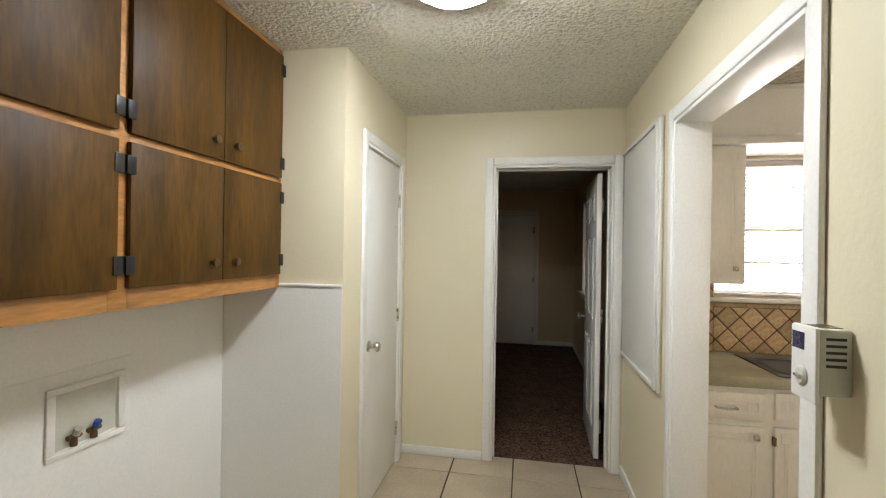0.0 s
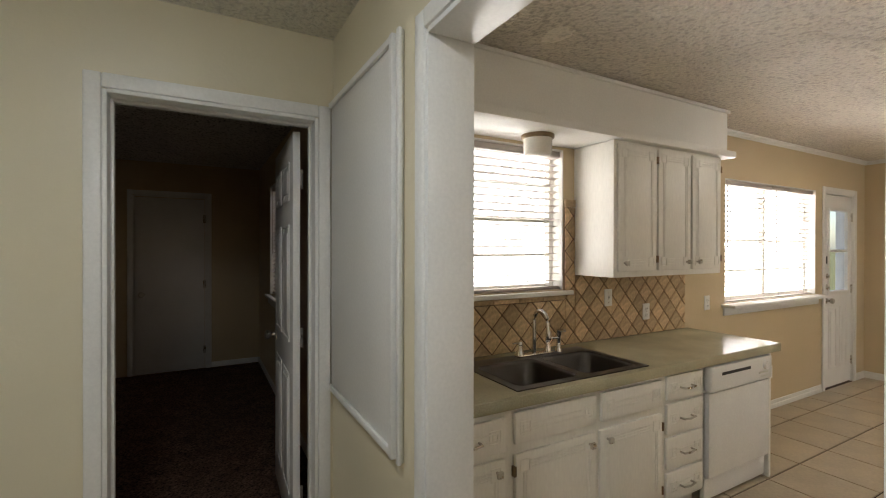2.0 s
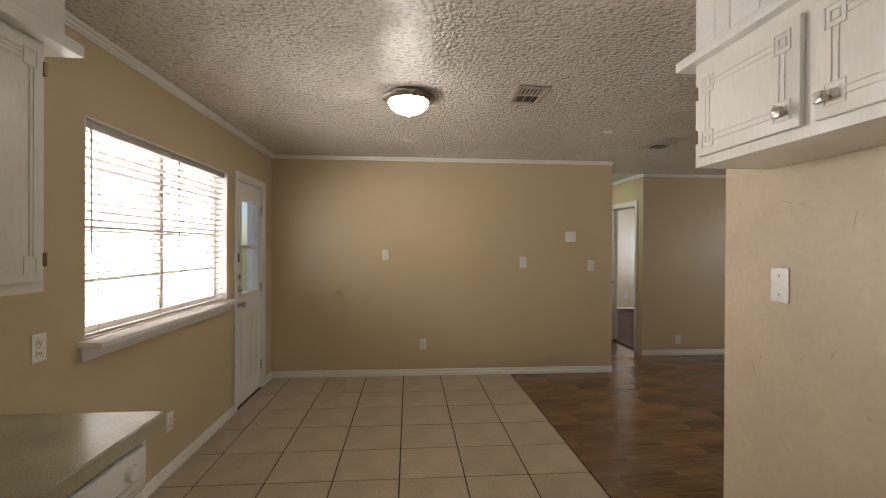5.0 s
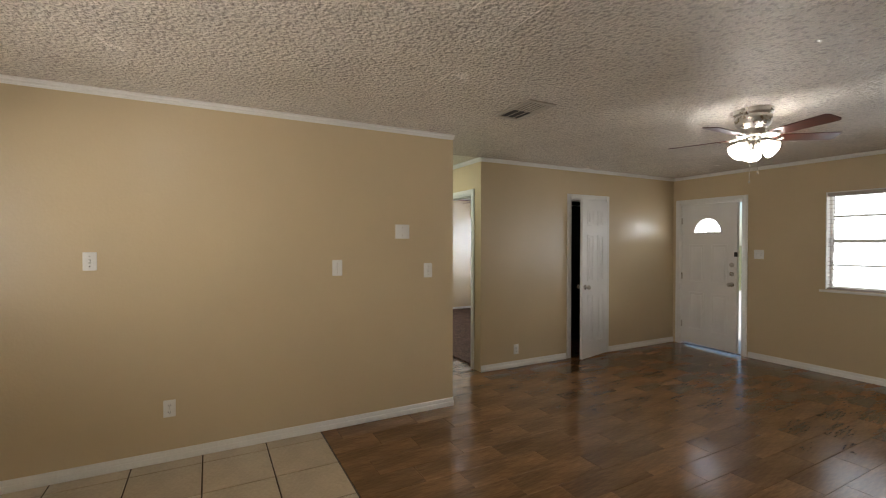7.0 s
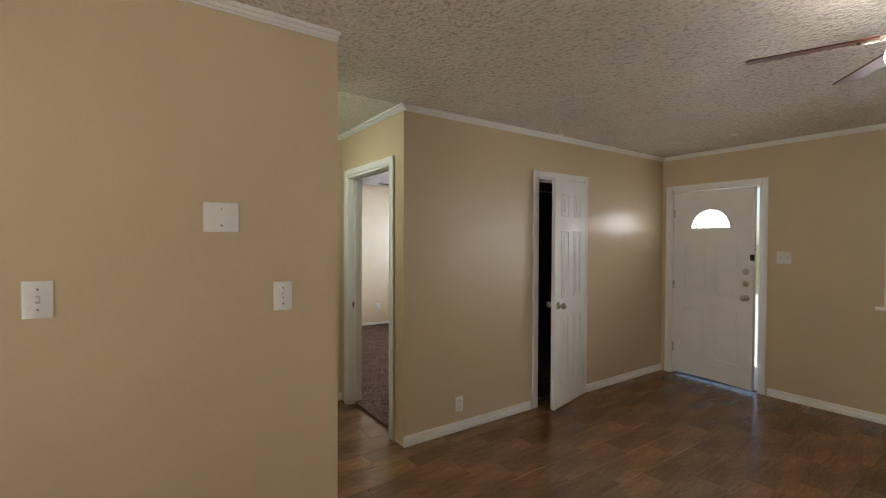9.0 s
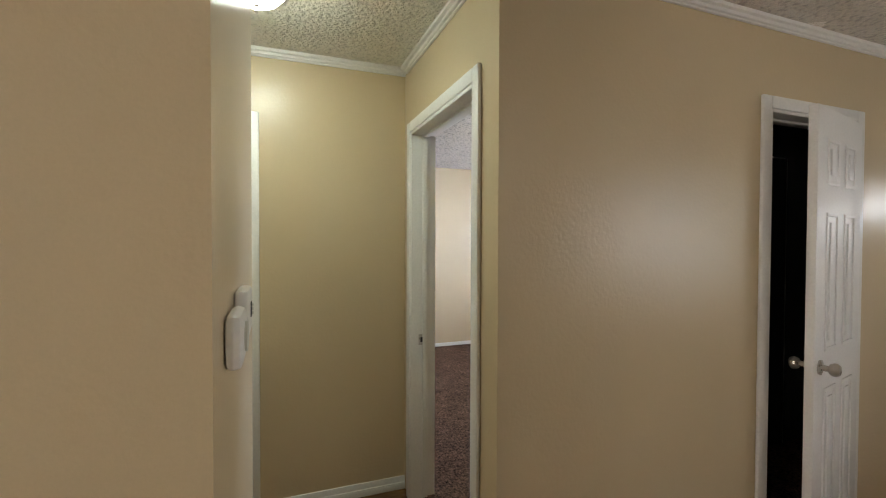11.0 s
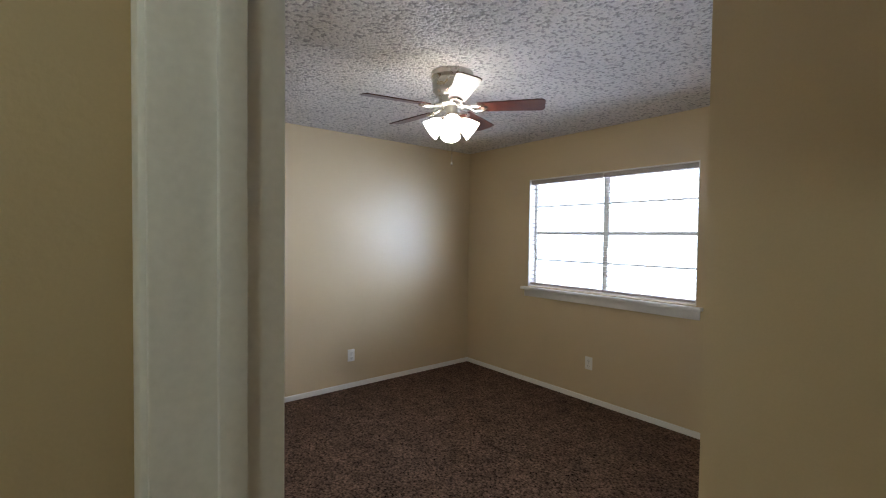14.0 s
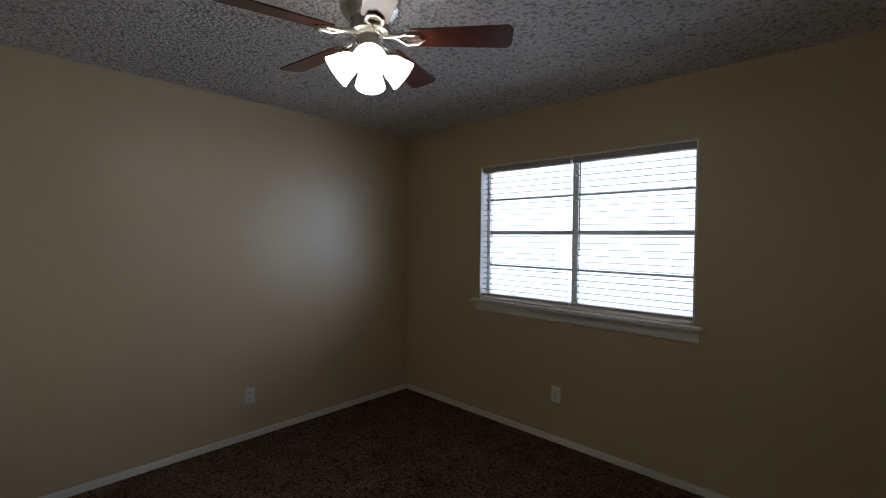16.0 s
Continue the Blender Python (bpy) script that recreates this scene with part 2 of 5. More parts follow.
def lathe(name, profile, material, parent=None, centre=(0, 0, 0), seg=24, m=None, label=""):
    bm = bmesh.new()
    add_lathe(bm, profile, centre, seg, m)
    return finish(name, bm, material, parent, smooth=True, label=label)


def tubes(name, rows, material, parent=None, seg=10, label=""):
    bm = bmesh.new()
    for pts, r in rows:
        add_tube(bm, pts, r, seg)
    return finish(name, bm, material, parent, smooth=True, label=label)


def thing(name, m, label, category, group="", kind=""):
    e = new(name)
    e.empty_display_size = 0.1
    e.matrix_world = m
    return tagged(e, label, category, group, kind)


def structure(o, label, category):
    return tagged(o, label, category, kind="structure")


# Things on walls are built facing -y: turn 0 on a wall seen looking along +y, -90 on one seen along +x, 180 along -y, 90 along -x.
OUT = pose(0, 0, 0, 90, 0, 0)  # lathe axis z to -y


def wall(name, axis, at, thick, a0, a1, material, holes=(), z1=2.44, label="tan painted wall with light orange-peel texture"):
    """A wall along x or y from a0 to a1; its body lies between at and at + thick. holes: (from, to, bottom, top)."""
    bm = bmesh.new()

    def put(p, q, lo, hi):
        if q - p < 1e-4 or hi - lo < 1e-4:
            return
        if axis == "x":
            add_box(bm, p, at, lo, q, at + thick, hi)
        else:
            add_box(bm, at, p, lo, at + thick, q, hi)
    cur = a0
    for h0, h1, lo, hi in sorted(holes):
        put(cur, h0, 0, z1)
        put(h0, h1, 0, lo)
        put(h0, h1, hi, z1)
        cur = h1
    put(cur, a1, 0, z1)
    bmesh.ops.remove_doubles(bm, verts=bm.verts[:], dist=1e-5)
    return structure(finish(name, bm, material), label, "wall")


H = 2.44
# ---- the shell ----
wall("wall_laundry_back", "x", 3.86, 0.14, -0.64, 1.575, CREAM, [(0.64, 1.435, 0, 2.06)], label="cream painted wall with a door to the back bedroom")
wall("wall_back", "x", 3.86, 0.14, 1.575, 7.56, TAN, [(2.05, 2.97, 1.20, 2.08), (4.77, 6.38, 1.005, 2.045), (6.57, 7.26, 0, 2.04)])
wall("wall_laundry_closet", "y", -0.11, 0.11, 2.86, 3.86, CREAM, [(3.04, 3.71, 0, 2.05)], label="cream painted wall with a closet door")
wall("wall_alcove_side", "x", 2.75, 0.11, -0.64, 0.0, CREAM, label="cream painted stub wall beside the washer alcove")
wall("wall_alcove_back", "y", -0.76, 0.12, -0.5, 3.86, CREAM, label="cream painted alcove wall")
wall("wall_laundry_end", "x", -0.62, 0.12, -0.76, 1.64, CREAM, label="cream painted wall behind the walk's start")
wall("wall_laundry_kitchen", "y", 1.51, 0.13, -0.5, 3.86, CREAM, [(1.93, 2.865, 0, 2.06)], label="cream painted wall with an open cased doorway")
wall("wall_kitchen_south", "x", 0.95, 0.12, 1.64, 4.32, SCUFFED, label="scuffed tan painted wall in the empty fridge bay")
wall("wall_dining", "y", 7.56, 0.12, 0.01, 4.0, TAN)
wall("wall_hall_north", "x", 0.01, 0.12, 7.68, 8.53, TAN)
wall("wall_hall_inner", "y", 8.41, 0.12, 0.13, 2.4, TAN)
wall("wall_hall_far", "x", 2.4, 0.12, 8.3, 9.57, TAN)
wall("wall_closet", "y", 8.30, 0.12, -4.2, -0.77, TAN, [(-2.76, -2.13, 0, 2.045)])
wall("wall_bedroom_north", "x", -0.89, 0.12, 8.42, 12.56, TAN, [(8.49, 9.30, 0, 2.045)])
wall("wall_hall_end", "y", 9.45, 0.12, -0.77, 2.4, TAN, [(0.075, 0.76, 0, 2.055)])
wall("wall_front", "x", -4.34, 0.14, 2.5, 12.68, TAN, [(4.6, 6.45, 0.955, 2.05), (7.32, 8.19, 0, 2.045), (10.075, 11.665, 0.99, 2.06)])
wall("wall_bedroom_east", "y", 12.56, 0.12, -4.2, -0.77, TAN)
wall("wall_nook_south", "x", -1.85, 0.10, 8.42, 9.13, TAN)
wall("wall_nook_west", "y", 8.43, 0.04, -1.75, -0.89, TAN)
wall("wall_bedroom_west", "y", 9.03, 0.10, -4.2, -1.85, TAN, [(-3.45, -2.75, 0, 2.045)])
wall("wall_living_west", "y", 2.5, 0.12, -4.2, 0.95, TAN)
wall("wall_bath_north", "x", 0.80, 0.10, 9.57, 12.5, TAN, label="tan painted bathroom wall above white wainscot")
wall("wall_bath_east", "y", 12.42, 0.10, -0.77, 0.80, TAN)
# Near-black sheet stands in for the shade behind the ajar closet door.
wall("wall_closet_inner", "y", 9.02, 0.01, -4.2, -1.86, SHADEBLACK, label="near-black sheet painted as the shade inside the hall closet")
wall("wall_dark_east", "y", 1.62, 0.12, 4.0, 7.83, TAN, [(5.95, 6.85, 0.96, 2.11)])
wall("wall_dark_west", "y", -1.62, 0.12, 4.0, 7.83, TAN)
wall("wall_dark_north", "x", 7.83, 0.12, -1.62, 1.74, TAN)
wall("wall_dark_south", "x", 4.0, 0.005, -1.5, 0.57, TAN)


def slab(name, x0, y0, x1, y1, z0, z1, material, label, category):
    return structure(boxes(name, [(x0, y0, z0, x1, y1, z1)], material), label, category)


slab("ceiling_laundry", -0.64, -0.5, 1.51, 3.86, H, H + 0.1, CEIL_LAUNDRY, "white knock-down textured laundry ceiling", "ceiling")
slab("ceiling_living", 1.64, 0.95, 7.56, 3.86, H, H + 0.1, CEIL, "glossy textured kitchen and dining ceiling", "ceiling")
slab("ceiling_front", 2.62, -4.2, 8.30, 0.95, H, H + 0.1, CEIL, "glossy textured living room ceiling", "ceiling")
slab("ceiling_hall", 7.56, -0.77, 9.45, 2.4, H + 0.001, H + 0.1, CEIL_LAUNDRY, "textured hall ceiling", "ceiling")
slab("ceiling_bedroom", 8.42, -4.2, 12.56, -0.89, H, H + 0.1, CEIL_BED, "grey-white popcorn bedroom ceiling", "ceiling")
slab("ceiling_bath", 9.57, -0.77, 12.42, 0.80, H, H + 0.1, CEIL_LAUNDRY, "textured bathroom ceiling", "ceiling")
slab("ceiling_dark_room", -1.5, 4.0, 1.62, 7.83, H, H + 0.1, CEIL_BED, "textured back bedroom ceiling", "ceiling")
# Slab out of view, added to keep sky light from leaking past the ceilings.
structure(boxes("roof", [(-1.6, -5.0, 2.6, 13.4, 4.6, 2.75), (-2.3, 4.6, 2.6, 2.3, 8.5, 2.75)], ROOFING), "unseen dark roof slab with eaves, added to block the sky", "roof")
slab("floor_base", -0.7, -0.6, 7.62, 3.93, -0.1, -0.006, GROUT, "brown grout bed under the floor tiles", "floor")
slab("floor_living_base", 2.5, -4.3, 9.5, 1.19, -0.1, -0.0055, GROUT, "dark joint bed under the wood-look planks", "floor")
slab("floor_hall_base", 7.6, 0.0, 9.5, 2.4, -0.1, -0.0052, GROUT, "dark joint bed in the hall", "floor")
slab("carpet_bedroom", 8.42, -4.2, 12.56, -0.83, -0.06, 0.020, CARPET, "dark brown speckled cut-pile carpet", "carpet")
slab("carpet_dark_room", -1.5, 3.93, 1.62, 7.83, -0.06, 0.006, CARPET, "dark brown carpet in the back bedroom", "carpet")
slab("floor_bath_base", 9.5, -0.77, 12.42, 0.80, -0.06, -0.005, GROUT, "dark grout bed under white bathroom tiles", "floor")
slab("ground", -400, -400, 400, 400, -0.5, -0.15, GRASS, "dry lawn reaching the horizon", "ground")

# Pale slabs added as reflectors, brightening the door gap and the glass.
slab("pavement_front", 2.0, -14.0, 12.0, -4.36, -0.16, -0.02, CONCRETE, "pale concrete slab added to brighten the front door gap", "pavement")
slab("pavement_back", 1.9, 4.02, 12.0, 9.0, -0.16, -0.02, CONCRETE, "pale concrete slab added behind the house to bounce light", "pavement")

sm = thing("ceiling_seam", pose(0, 0, H), "raised taped seams under the ceiling texture", "ceiling seam", kind="structure")
boxes("seam", [(4.0, 0.985, -0.004, 7.5, 0.997, 0.0), (4.5, 0.734, -0.004, 7.5, 0.744, 0.0)], CEIL, sm, bev=0.0015)

# ---- trim ----


def strip(name, runs, depth, z0, z1, material, label, category, steps=((1.0, 1.0),)):
    """Moulding along walls: runs of (axis, face, side, from, to); side +1 sticks out towards +."""
    bm = bmesh.new()
    for axis, face, side, a, b in runs:
        for dd, hh in steps:
            d = depth * dd * side
            za, zb = (z0, z0 + (z1 - z0) * hh) if z0 < 1 else (z1 - (z1 - z0) * hh, z1)
            if axis == "x":
                add_box(bm, a, face, za, b, face + d, zb, bev=0.003)
            else:
                add_box(bm, face, a, za, face + d, b, zb, bev=0.003)
    return structure(finish(name, bm, material, smooth=True), label, category)


BASE = ((1.0, 0.55), (0.6, 1.0))
strip("baseboard_dining", [("y", 7.56, -1, 0.01, 3.86), ("x", 3.86, -1, 4.25, 6.50), ("x", 3.86, -1, 7.33, 7.56), ("y", 8.30, -1, -2.06, -0.77), ("y", 8.30, -1, -4.2, -2.83),
                           ("x", -4.2, 1, 2.62, 7.25), ("x", 0.01, -1, 7.56, 8.53), ("y", 9.45, -1, -0.77, 0.01)], 0.016, 0, 0.075, WHITE, "white stepped baseboard along living and dining walls", "baseboard", BASE)
strip("baseboard_laundry", [("x", 3.86, -1, 0.0, 0.575), ("y", 1.51, -1, 2.935, 3.86)], 0.014, 0, 0.06, WHITE, "white laundry baseboard", "baseboard")
strip("baseboard_bedroom", [("y", 12.56, -1, -4.2, -0.89), ("x", -4.2, 1, 9.13, 12.56), ("x", -0.89, -1, 9.36, 12.56)], 0.014, 0, 0.065, WHITE, "white bedroom baseboard", "baseboard")
strip("baseboard_dark", [("x", 7.83, -1, 1.05, 1.62), ("y", 1.62, -1, 4.0, 7.83)], 0.014, 0, 0.07, WHITE, "white baseboard in the back bedroom", "baseboard")
CROWN = ((1.0, 0.45), (0.6, 0.8), (0.3, 1.0))
strip("trim_crown", [("y", 7.56, -1, 0.01, 3.86), ("x", 3.86, -1, 4.24, 7.56), ("y", 8.30, -1, -4.2, -0.77), ("x", -4.2, 1, 2.62, 8.30), ("x", -0.77, 1, 8.25, 9.40), ("y", 9.45, -1, -0.77, 2.4)],
      0.042, 2.400, H, WHITE, "white crown moulding round the living and dining ceiling", "crown moulding", CROWN)
strip("trim_bath", [("x", 0.80, -1, 9.57, 12.42)], 0.042, 2.400, H, WHITE, "white crown moulding in the bathroom", "crown moulding", CROWN)


def casing(name, m, w, h, depth, both=True, cw=0.06, stop=True):
    """Door lining and casing, local: opening from x 0 to w, wall face at y 0, wall body to y depth."""
    e = thing(name, m, "white painted door casing and jamb", "door frame", kind="structure")
    rows = []
    for y0, y1 in ((-0.018, 0.0),) + (((depth, depth + 0.018),) if both else ()):
        rows += [(-cw, y0, 0, -0.004, y1, h + cw), (w + 0.004, y0, 0, w + cw, y1, h + cw), (-0.004, y0, h + 0.004, w + 0.004, y1, h + cw)]
    boxes("casing", rows, WHITE, e, bev=0.007)
    boxes("jamb", [(-0.004, -0.01, 0, 0.012, depth + 0.01, h), (w - 0.012, -0.01, 0, w + 0.004, depth + 0.01, h), (0.012, -0.01, h - 0.012, w - 0.012, depth + 0.01, h + 0.004)], WHITE, e, bev=0.002)
    if stop:
        boxes("stop", [(0.012, depth * 0.45, 0, 0.024, depth * 0.45 + 0.03, h - 0.012), (w - 0.024, depth * 0.45, 0, w - 0.012, depth * 0.45 + 0.03, h - 0.012), (0.024, depth * 0.45, h - 0.024, w - 0.024, depth * 0.45 + 0.03, h - 0.012)], WHITE, e, bev=0.002)
    return e


casing("door_frame_back_bedroom", pose(0.64, 3.86, 0), 0.795, 2.06, 0.14)
casing("door_frame_laundry_closet", pose(0.0, 3.04, 0, 0, 0, 90), 0.67, 2.05, 0.11, both=False)
casing("door_frame_kitchen", pose(1.51, 2.865, 0, 0, 0, -90), 0.935, 2.06, 0.13, stop=False)
casing("door_frame_back_door", pose(6.57, 3.86, 0), 0.69, 2.04, 0.14, both=False, cw=0.055)
casing("door_frame_bedroom", pose(9.30, -0.77, 0, 0, 0, 180), 0.81, 2.045, 0.12, both=False)
casing("door_frame_bath", pose(9.45, 0.76, 0, 0, 0, -90), 0.685, 2.055, 0.12)
casing("door_frame_hall_closet", pose(8.30, -2.13, 0, 0, 0, -90), 0.63, 2.045, 0.12, both=False)
casing("door_frame_front", pose(8.19, -4.2, 0, 0, 0, 180), 0.87, 2.045, 0.14, both=False)
casing("door_frame_bedroom_closet", pose(9.13, -3.45, 0, 0, 0, 90), 0.70, 2.045, 0.10, both=False)
casing("door_frame_far", pose(0.30, 7.83, 0), 0.72, 2.05, 0.02, both=False)

# ---- doors ----
KNOB = [(0.032, 0.0), (0.032, 0.006), (0.014, 0.010), (0.012, 0.030), (0.022, 0.036), (0.028, 0.048), (0.028, 0.058), (0.020, 0.068), (0.001, 0.070)]


def knob_pair(parent, x, z, t, material=STEEL):
    lathe("knob", KNOB, material, parent, (x, -0.001, z), 20, OUT)
    lathe("knob", KNOB, material, parent, (x, t + 0.001, z), 20, pose(0, 0, 0, -90, 0, 0))


def hinges(parent, x, material, zs, t):
    for z in zs:
        bm = bmesh.new()
        add_box(bm, x - 0.016, -0.004, z - 0.045, x + 0.016, 0.0, z + 0.045, bev=0.001)
        add_tube(bm, [(x, -0.008, z - 0.047), (x, -0.008, z + 0.047)], 0.006, 8)
        finish("hinge", bm, material, parent, smooth=True)


def panel_door(name, m, w, h, label, t=0.035, panels=6, hinge_x=0.0, knob_x=None, metal=STEEL, hmetal=STEEL, glazed="", z0=0.012, category="door"):
    """Local: leaf from x 0 to w, front face y 0, back face y t."""
    e = thing(name, m, label, category)
    slots = []
    sx = 0.11
    mid = w / 2
    if panels == 6:
        for lo, hi in ((0.20, 0.82), (0.98, 1.58), (1.70, 1.90)):
            slots += [(sx, mid - 0.045, lo, hi), (mid + 0.045, w - sx, lo, hi)]
    elif panels == 4:
        for lo, hi in ((0.26, 0.80), (0.92, 1.44)):
            slots += [(sx + 0.03, mid - 0.05, lo, hi), (mid + 0.05, w - sx - 0.03, lo, hi)]
    elif panels == 2:
        slots += [(sx, mid - 0.04, 0.20, 0.84), (mid + 0.04, w - sx, 0.20, 0.84)]
    hole = None
    if glazed == "half":
        hole = (0.10, w - 0.10, 1.00, 1.87)
    rows = []
    if hole:
        a, b, lo, hi = hole
        rows += [(0, 0, z0, w, t, lo), (0, 0, hi, w, t, h), (0, 0, lo, a, t, hi), (b, 0, lo, w, t, hi)]
    else:
        rows += [(0, 0, z0, w, t, h)]
    boxes("leaf", rows, DOORWHITE, e, bev=0.0 if hole else 0.003)
    for a, b, lo, hi in slots:
        for y0, s in ((0.0, -1), (t, 1)):
            bm = bmesh.new()
            rim = 0.016
            y1 = y0 + s * 0.007
            for q in ((a, lo, b, lo + rim), (a, hi - rim, b, hi), (a, lo + rim, a + rim, hi - rim), (b - rim, lo + rim, b, hi - rim)):
                add_box(bm, q[0], y0, q[1], q[2], y1, q[3], bev=0.003)
            add_box(bm, a + 0.042, y0, lo + 0.042, b - 0.042, y0 + s * 0.008, hi - 0.042, bev=0.006)
            finish("panel", bm, DOORWHITE, e, smooth=True)
    if hole:
        a, b, lo, hi = hole
        bars = [(a - 0.02, -0.012, lo - 0.02, a + 0.012, t + 0.012, hi + 0.02), (b - 0.012, -0.012, lo - 0.02, b + 0.02, t + 0.012, hi + 0.02),
                (a + 0.012, -0.012, lo - 0.02, b - 0.012, t + 0.012, lo + 0.012), (a + 0.012, -0.012, hi - 0.012, b - 0.012, t + 0.012, hi + 0.02),
                (a + 0.012, -0.004, (lo + hi) / 2 - 0.014, b - 0.012, t + 0.004, (lo + hi) / 2 + 0.014)]
        boxes("glazing_bead", bars, WHITE, e, bev=0.004)
        g = boxes("pane", [(a, t / 2 - 0.002, lo, b, t / 2 + 0.002, hi)], GLASS, e)
        g.visible_shadow = False
    if knob_x is not None:
        knob_pair(e, knob_x, 0.92, t, metal)
    hinges(e, hinge_x, hmetal, (0.24, 1.02, 1.80), t)
    return e


def swing(px, py, turn_closed, degrees):
    """Pose of a leaf whose local x runs from its hinge."""
    return pose(px, py, 0, 0, 0, turn_closed + degrees)


panel_door("closet_door", pose(-0.004, 3.055, 0, 0, 0, 90), 0.64, 2.03, "plain white painted slab closet door, closed", panels=0, hinge_x=0.64, knob_x=0.07)
sk = thing("strike_plate", pose(-0.004, 3.055, 0.92, 0, 0, 90), "dark steel latch plate at the closet door edge", "strike plate")
boxes("plate", [(-0.004, -0.006, -0.028, 0.016, -0.0005, 0.028)], BRONZE, sk, bev=0.001)
panel_door("back_bedroom_door", pose(1.39, 4.02, 0, 0, 0, 88), 0.755, 2.03, "white six-panel door standing open into the dark bedroom", hinge_x=0.004, knob_x=0.69)
panel_door("far_closet_door", pose(0.315, 7.80, 0), 0.69, 2.03, "white slab door at the dark bedroom's end, closed", t=0.03, panels=0, hinge_x=0.69, knob_x=0.06)
bd = panel_door("back_door", pose(6.585, 3.872, 0), 0.66, 2.02, "white half-glazed back door, closed", t=0.04, panels=2, hinge_x=0.66, knob_x=0.06, glazed="half")
for z in (1.06, 1.17):
    lathe("deadbolt", [(0.028, 0), (0.028, 0.012), (0.014, 0.016), (0.012, 0.030), (0.001, 0.031)], STEEL, bd, (0.06, -0.001, z), 18, OUT)
boxes("latch_guard", [(0.005, -0.02, 1.30, 0.04, 0.0, 1.38)], BLACK, bd, bev=0.003)
panel_door("hall_closet_door", swing(8.296, -2.745, 90, 13), 0.60, 2.03, "white six-panel closet door standing ajar", hinge_x=0.004, knob_x=0.54, hmetal=BRONZE)
panel_door("bathroom_door", swing(9.585, 0.735, 0, -7), 0.66, 2.03, "white six-panel bathroom door open against the wall", hinge_x=0.004, knob_x=0.60)
panel_door("bedroom_closet_door", pose(9.126, -3.435, 0, 0, 0, 90), 0.67, 2.03, "white slab bedroom closet door, closed", panels=0, hinge_x=0.67, knob_x=0.06)


def front_door():
    m = swing(8.18, -4.222, 180, -8)
    e = thing("front_door", m, "white panelled front door with fan light, slightly ajar", "door")
    w, h, t = 0.842, 2.02, 0.045
    cx, cz, r = w / 2, 1.62, 0.20
    bm = bmesh.new()
    add_box(bm, 0, 0, 0.035, w, t, cz)
    add_box(bm, 0, 0, cz, cx - r, t, h)
    add_box(bm, cx + r, 0, cz, w, t, h)
    n = 18
    for i in range(n):
        a0, a1 = math.pi * i / n, math.pi * (i + 1) / n
        p = [(cx + r * math.cos(a0), cz + r * math.sin(a0)), (cx + r * math.cos(a0), h), (cx + r * math.cos(a1), h), (cx + r * math.cos(a1), cz + r * math.sin(a1))]
        f = [bm.verts.new((x, 0, z)) for x, z in p]
        b = [bm.verts.new((x, t, z)) for x, z in p]
        bm.faces.new(f)
        bm.faces.new(b)
        bm.faces.new((f[0], f[3], b[3], b[0]))
        bm.faces.new((f[1], f[2], b[2], b[1]))
    finish("leaf", bm, DOORWHITE, e)
    arc = [(cx + (r + 0.01) * math.cos(math.pi * i / 20), -0.004, cz + (r + 0.01) * math.sin(math.pi * i / 20)) for i in range(21)]
    tubes("fan_light_frame", [(arc, 0.012), ([(cx - r - 0.01, -0.004, cz), (cx + r + 0.01, -0.004, cz)], 0.012)], DOORWHITE, e, 8)
    spokes = [([(cx, t / 2, cz), (cx + r * math.cos(a), t / 2, cz + r * math.sin(a))], 0.005) for a in (0.8, 1.57, 2.34)]
    inner = [(cx + 0.09 * math.cos(math.pi * i / 12), t / 2, cz + 0.09 * math.sin(math.pi * i / 12)) for i in range(13)]
    tubes("muntin", spokes + [(inner, 0.005)], DOORWHITE, e, 6)
    g = boxes("pane", [(cx - r, t * 0.7, cz, cx + r, t * 0.7 + 0.004, cz + r)], GLASS, e)
    g.visible_shadow = False
    for a, b, lo, hi in ((0.13, 0.37, 0.24, 0.78), (0.48, 0.72, 0.24, 0.78), (0.13, 0.37, 0.92, 1.46), (0.48, 0.72, 0.92, 1.46)):
        bm = bmesh.new()
        rim = 0.014
        for q in ((a, lo, b, lo + rim), (a, hi - rim, b, hi), (a, lo + rim, a + rim, hi - rim), (b - rim, lo + rim, b, hi - rim)):
            add_box(bm, q[0], -0.006, q[1], q[2], 0.0, q[3], bev=0.003)
        add_box(bm, a + 0.04, -0.007, lo + 0.04, b - 0.04, 0.0, hi - 0.04, bev=0.006)
        finish("panel", bm, DOORWHITE, e, smooth=True)
    knob_pair(e, 0.78, 0.93, t)
    for z in (1.07, 1.19):
        lathe("deadbolt", [(0.03, 0), (0.03, 0.012), (0.016, 0.018), (0.001, 0.022)], STEEL, e, (0.78, -0.001, z), 18, OUT)
    boxes("latch_guard", [(0.82, -0.02, 1.30, 0.855, 0.0, 1.36)], BLACK, e, bev=0.003)
    hinges(e, 0.004, STEEL, (0.3, 1.0, 1.8), t)


front_door()

# ---- windows ----


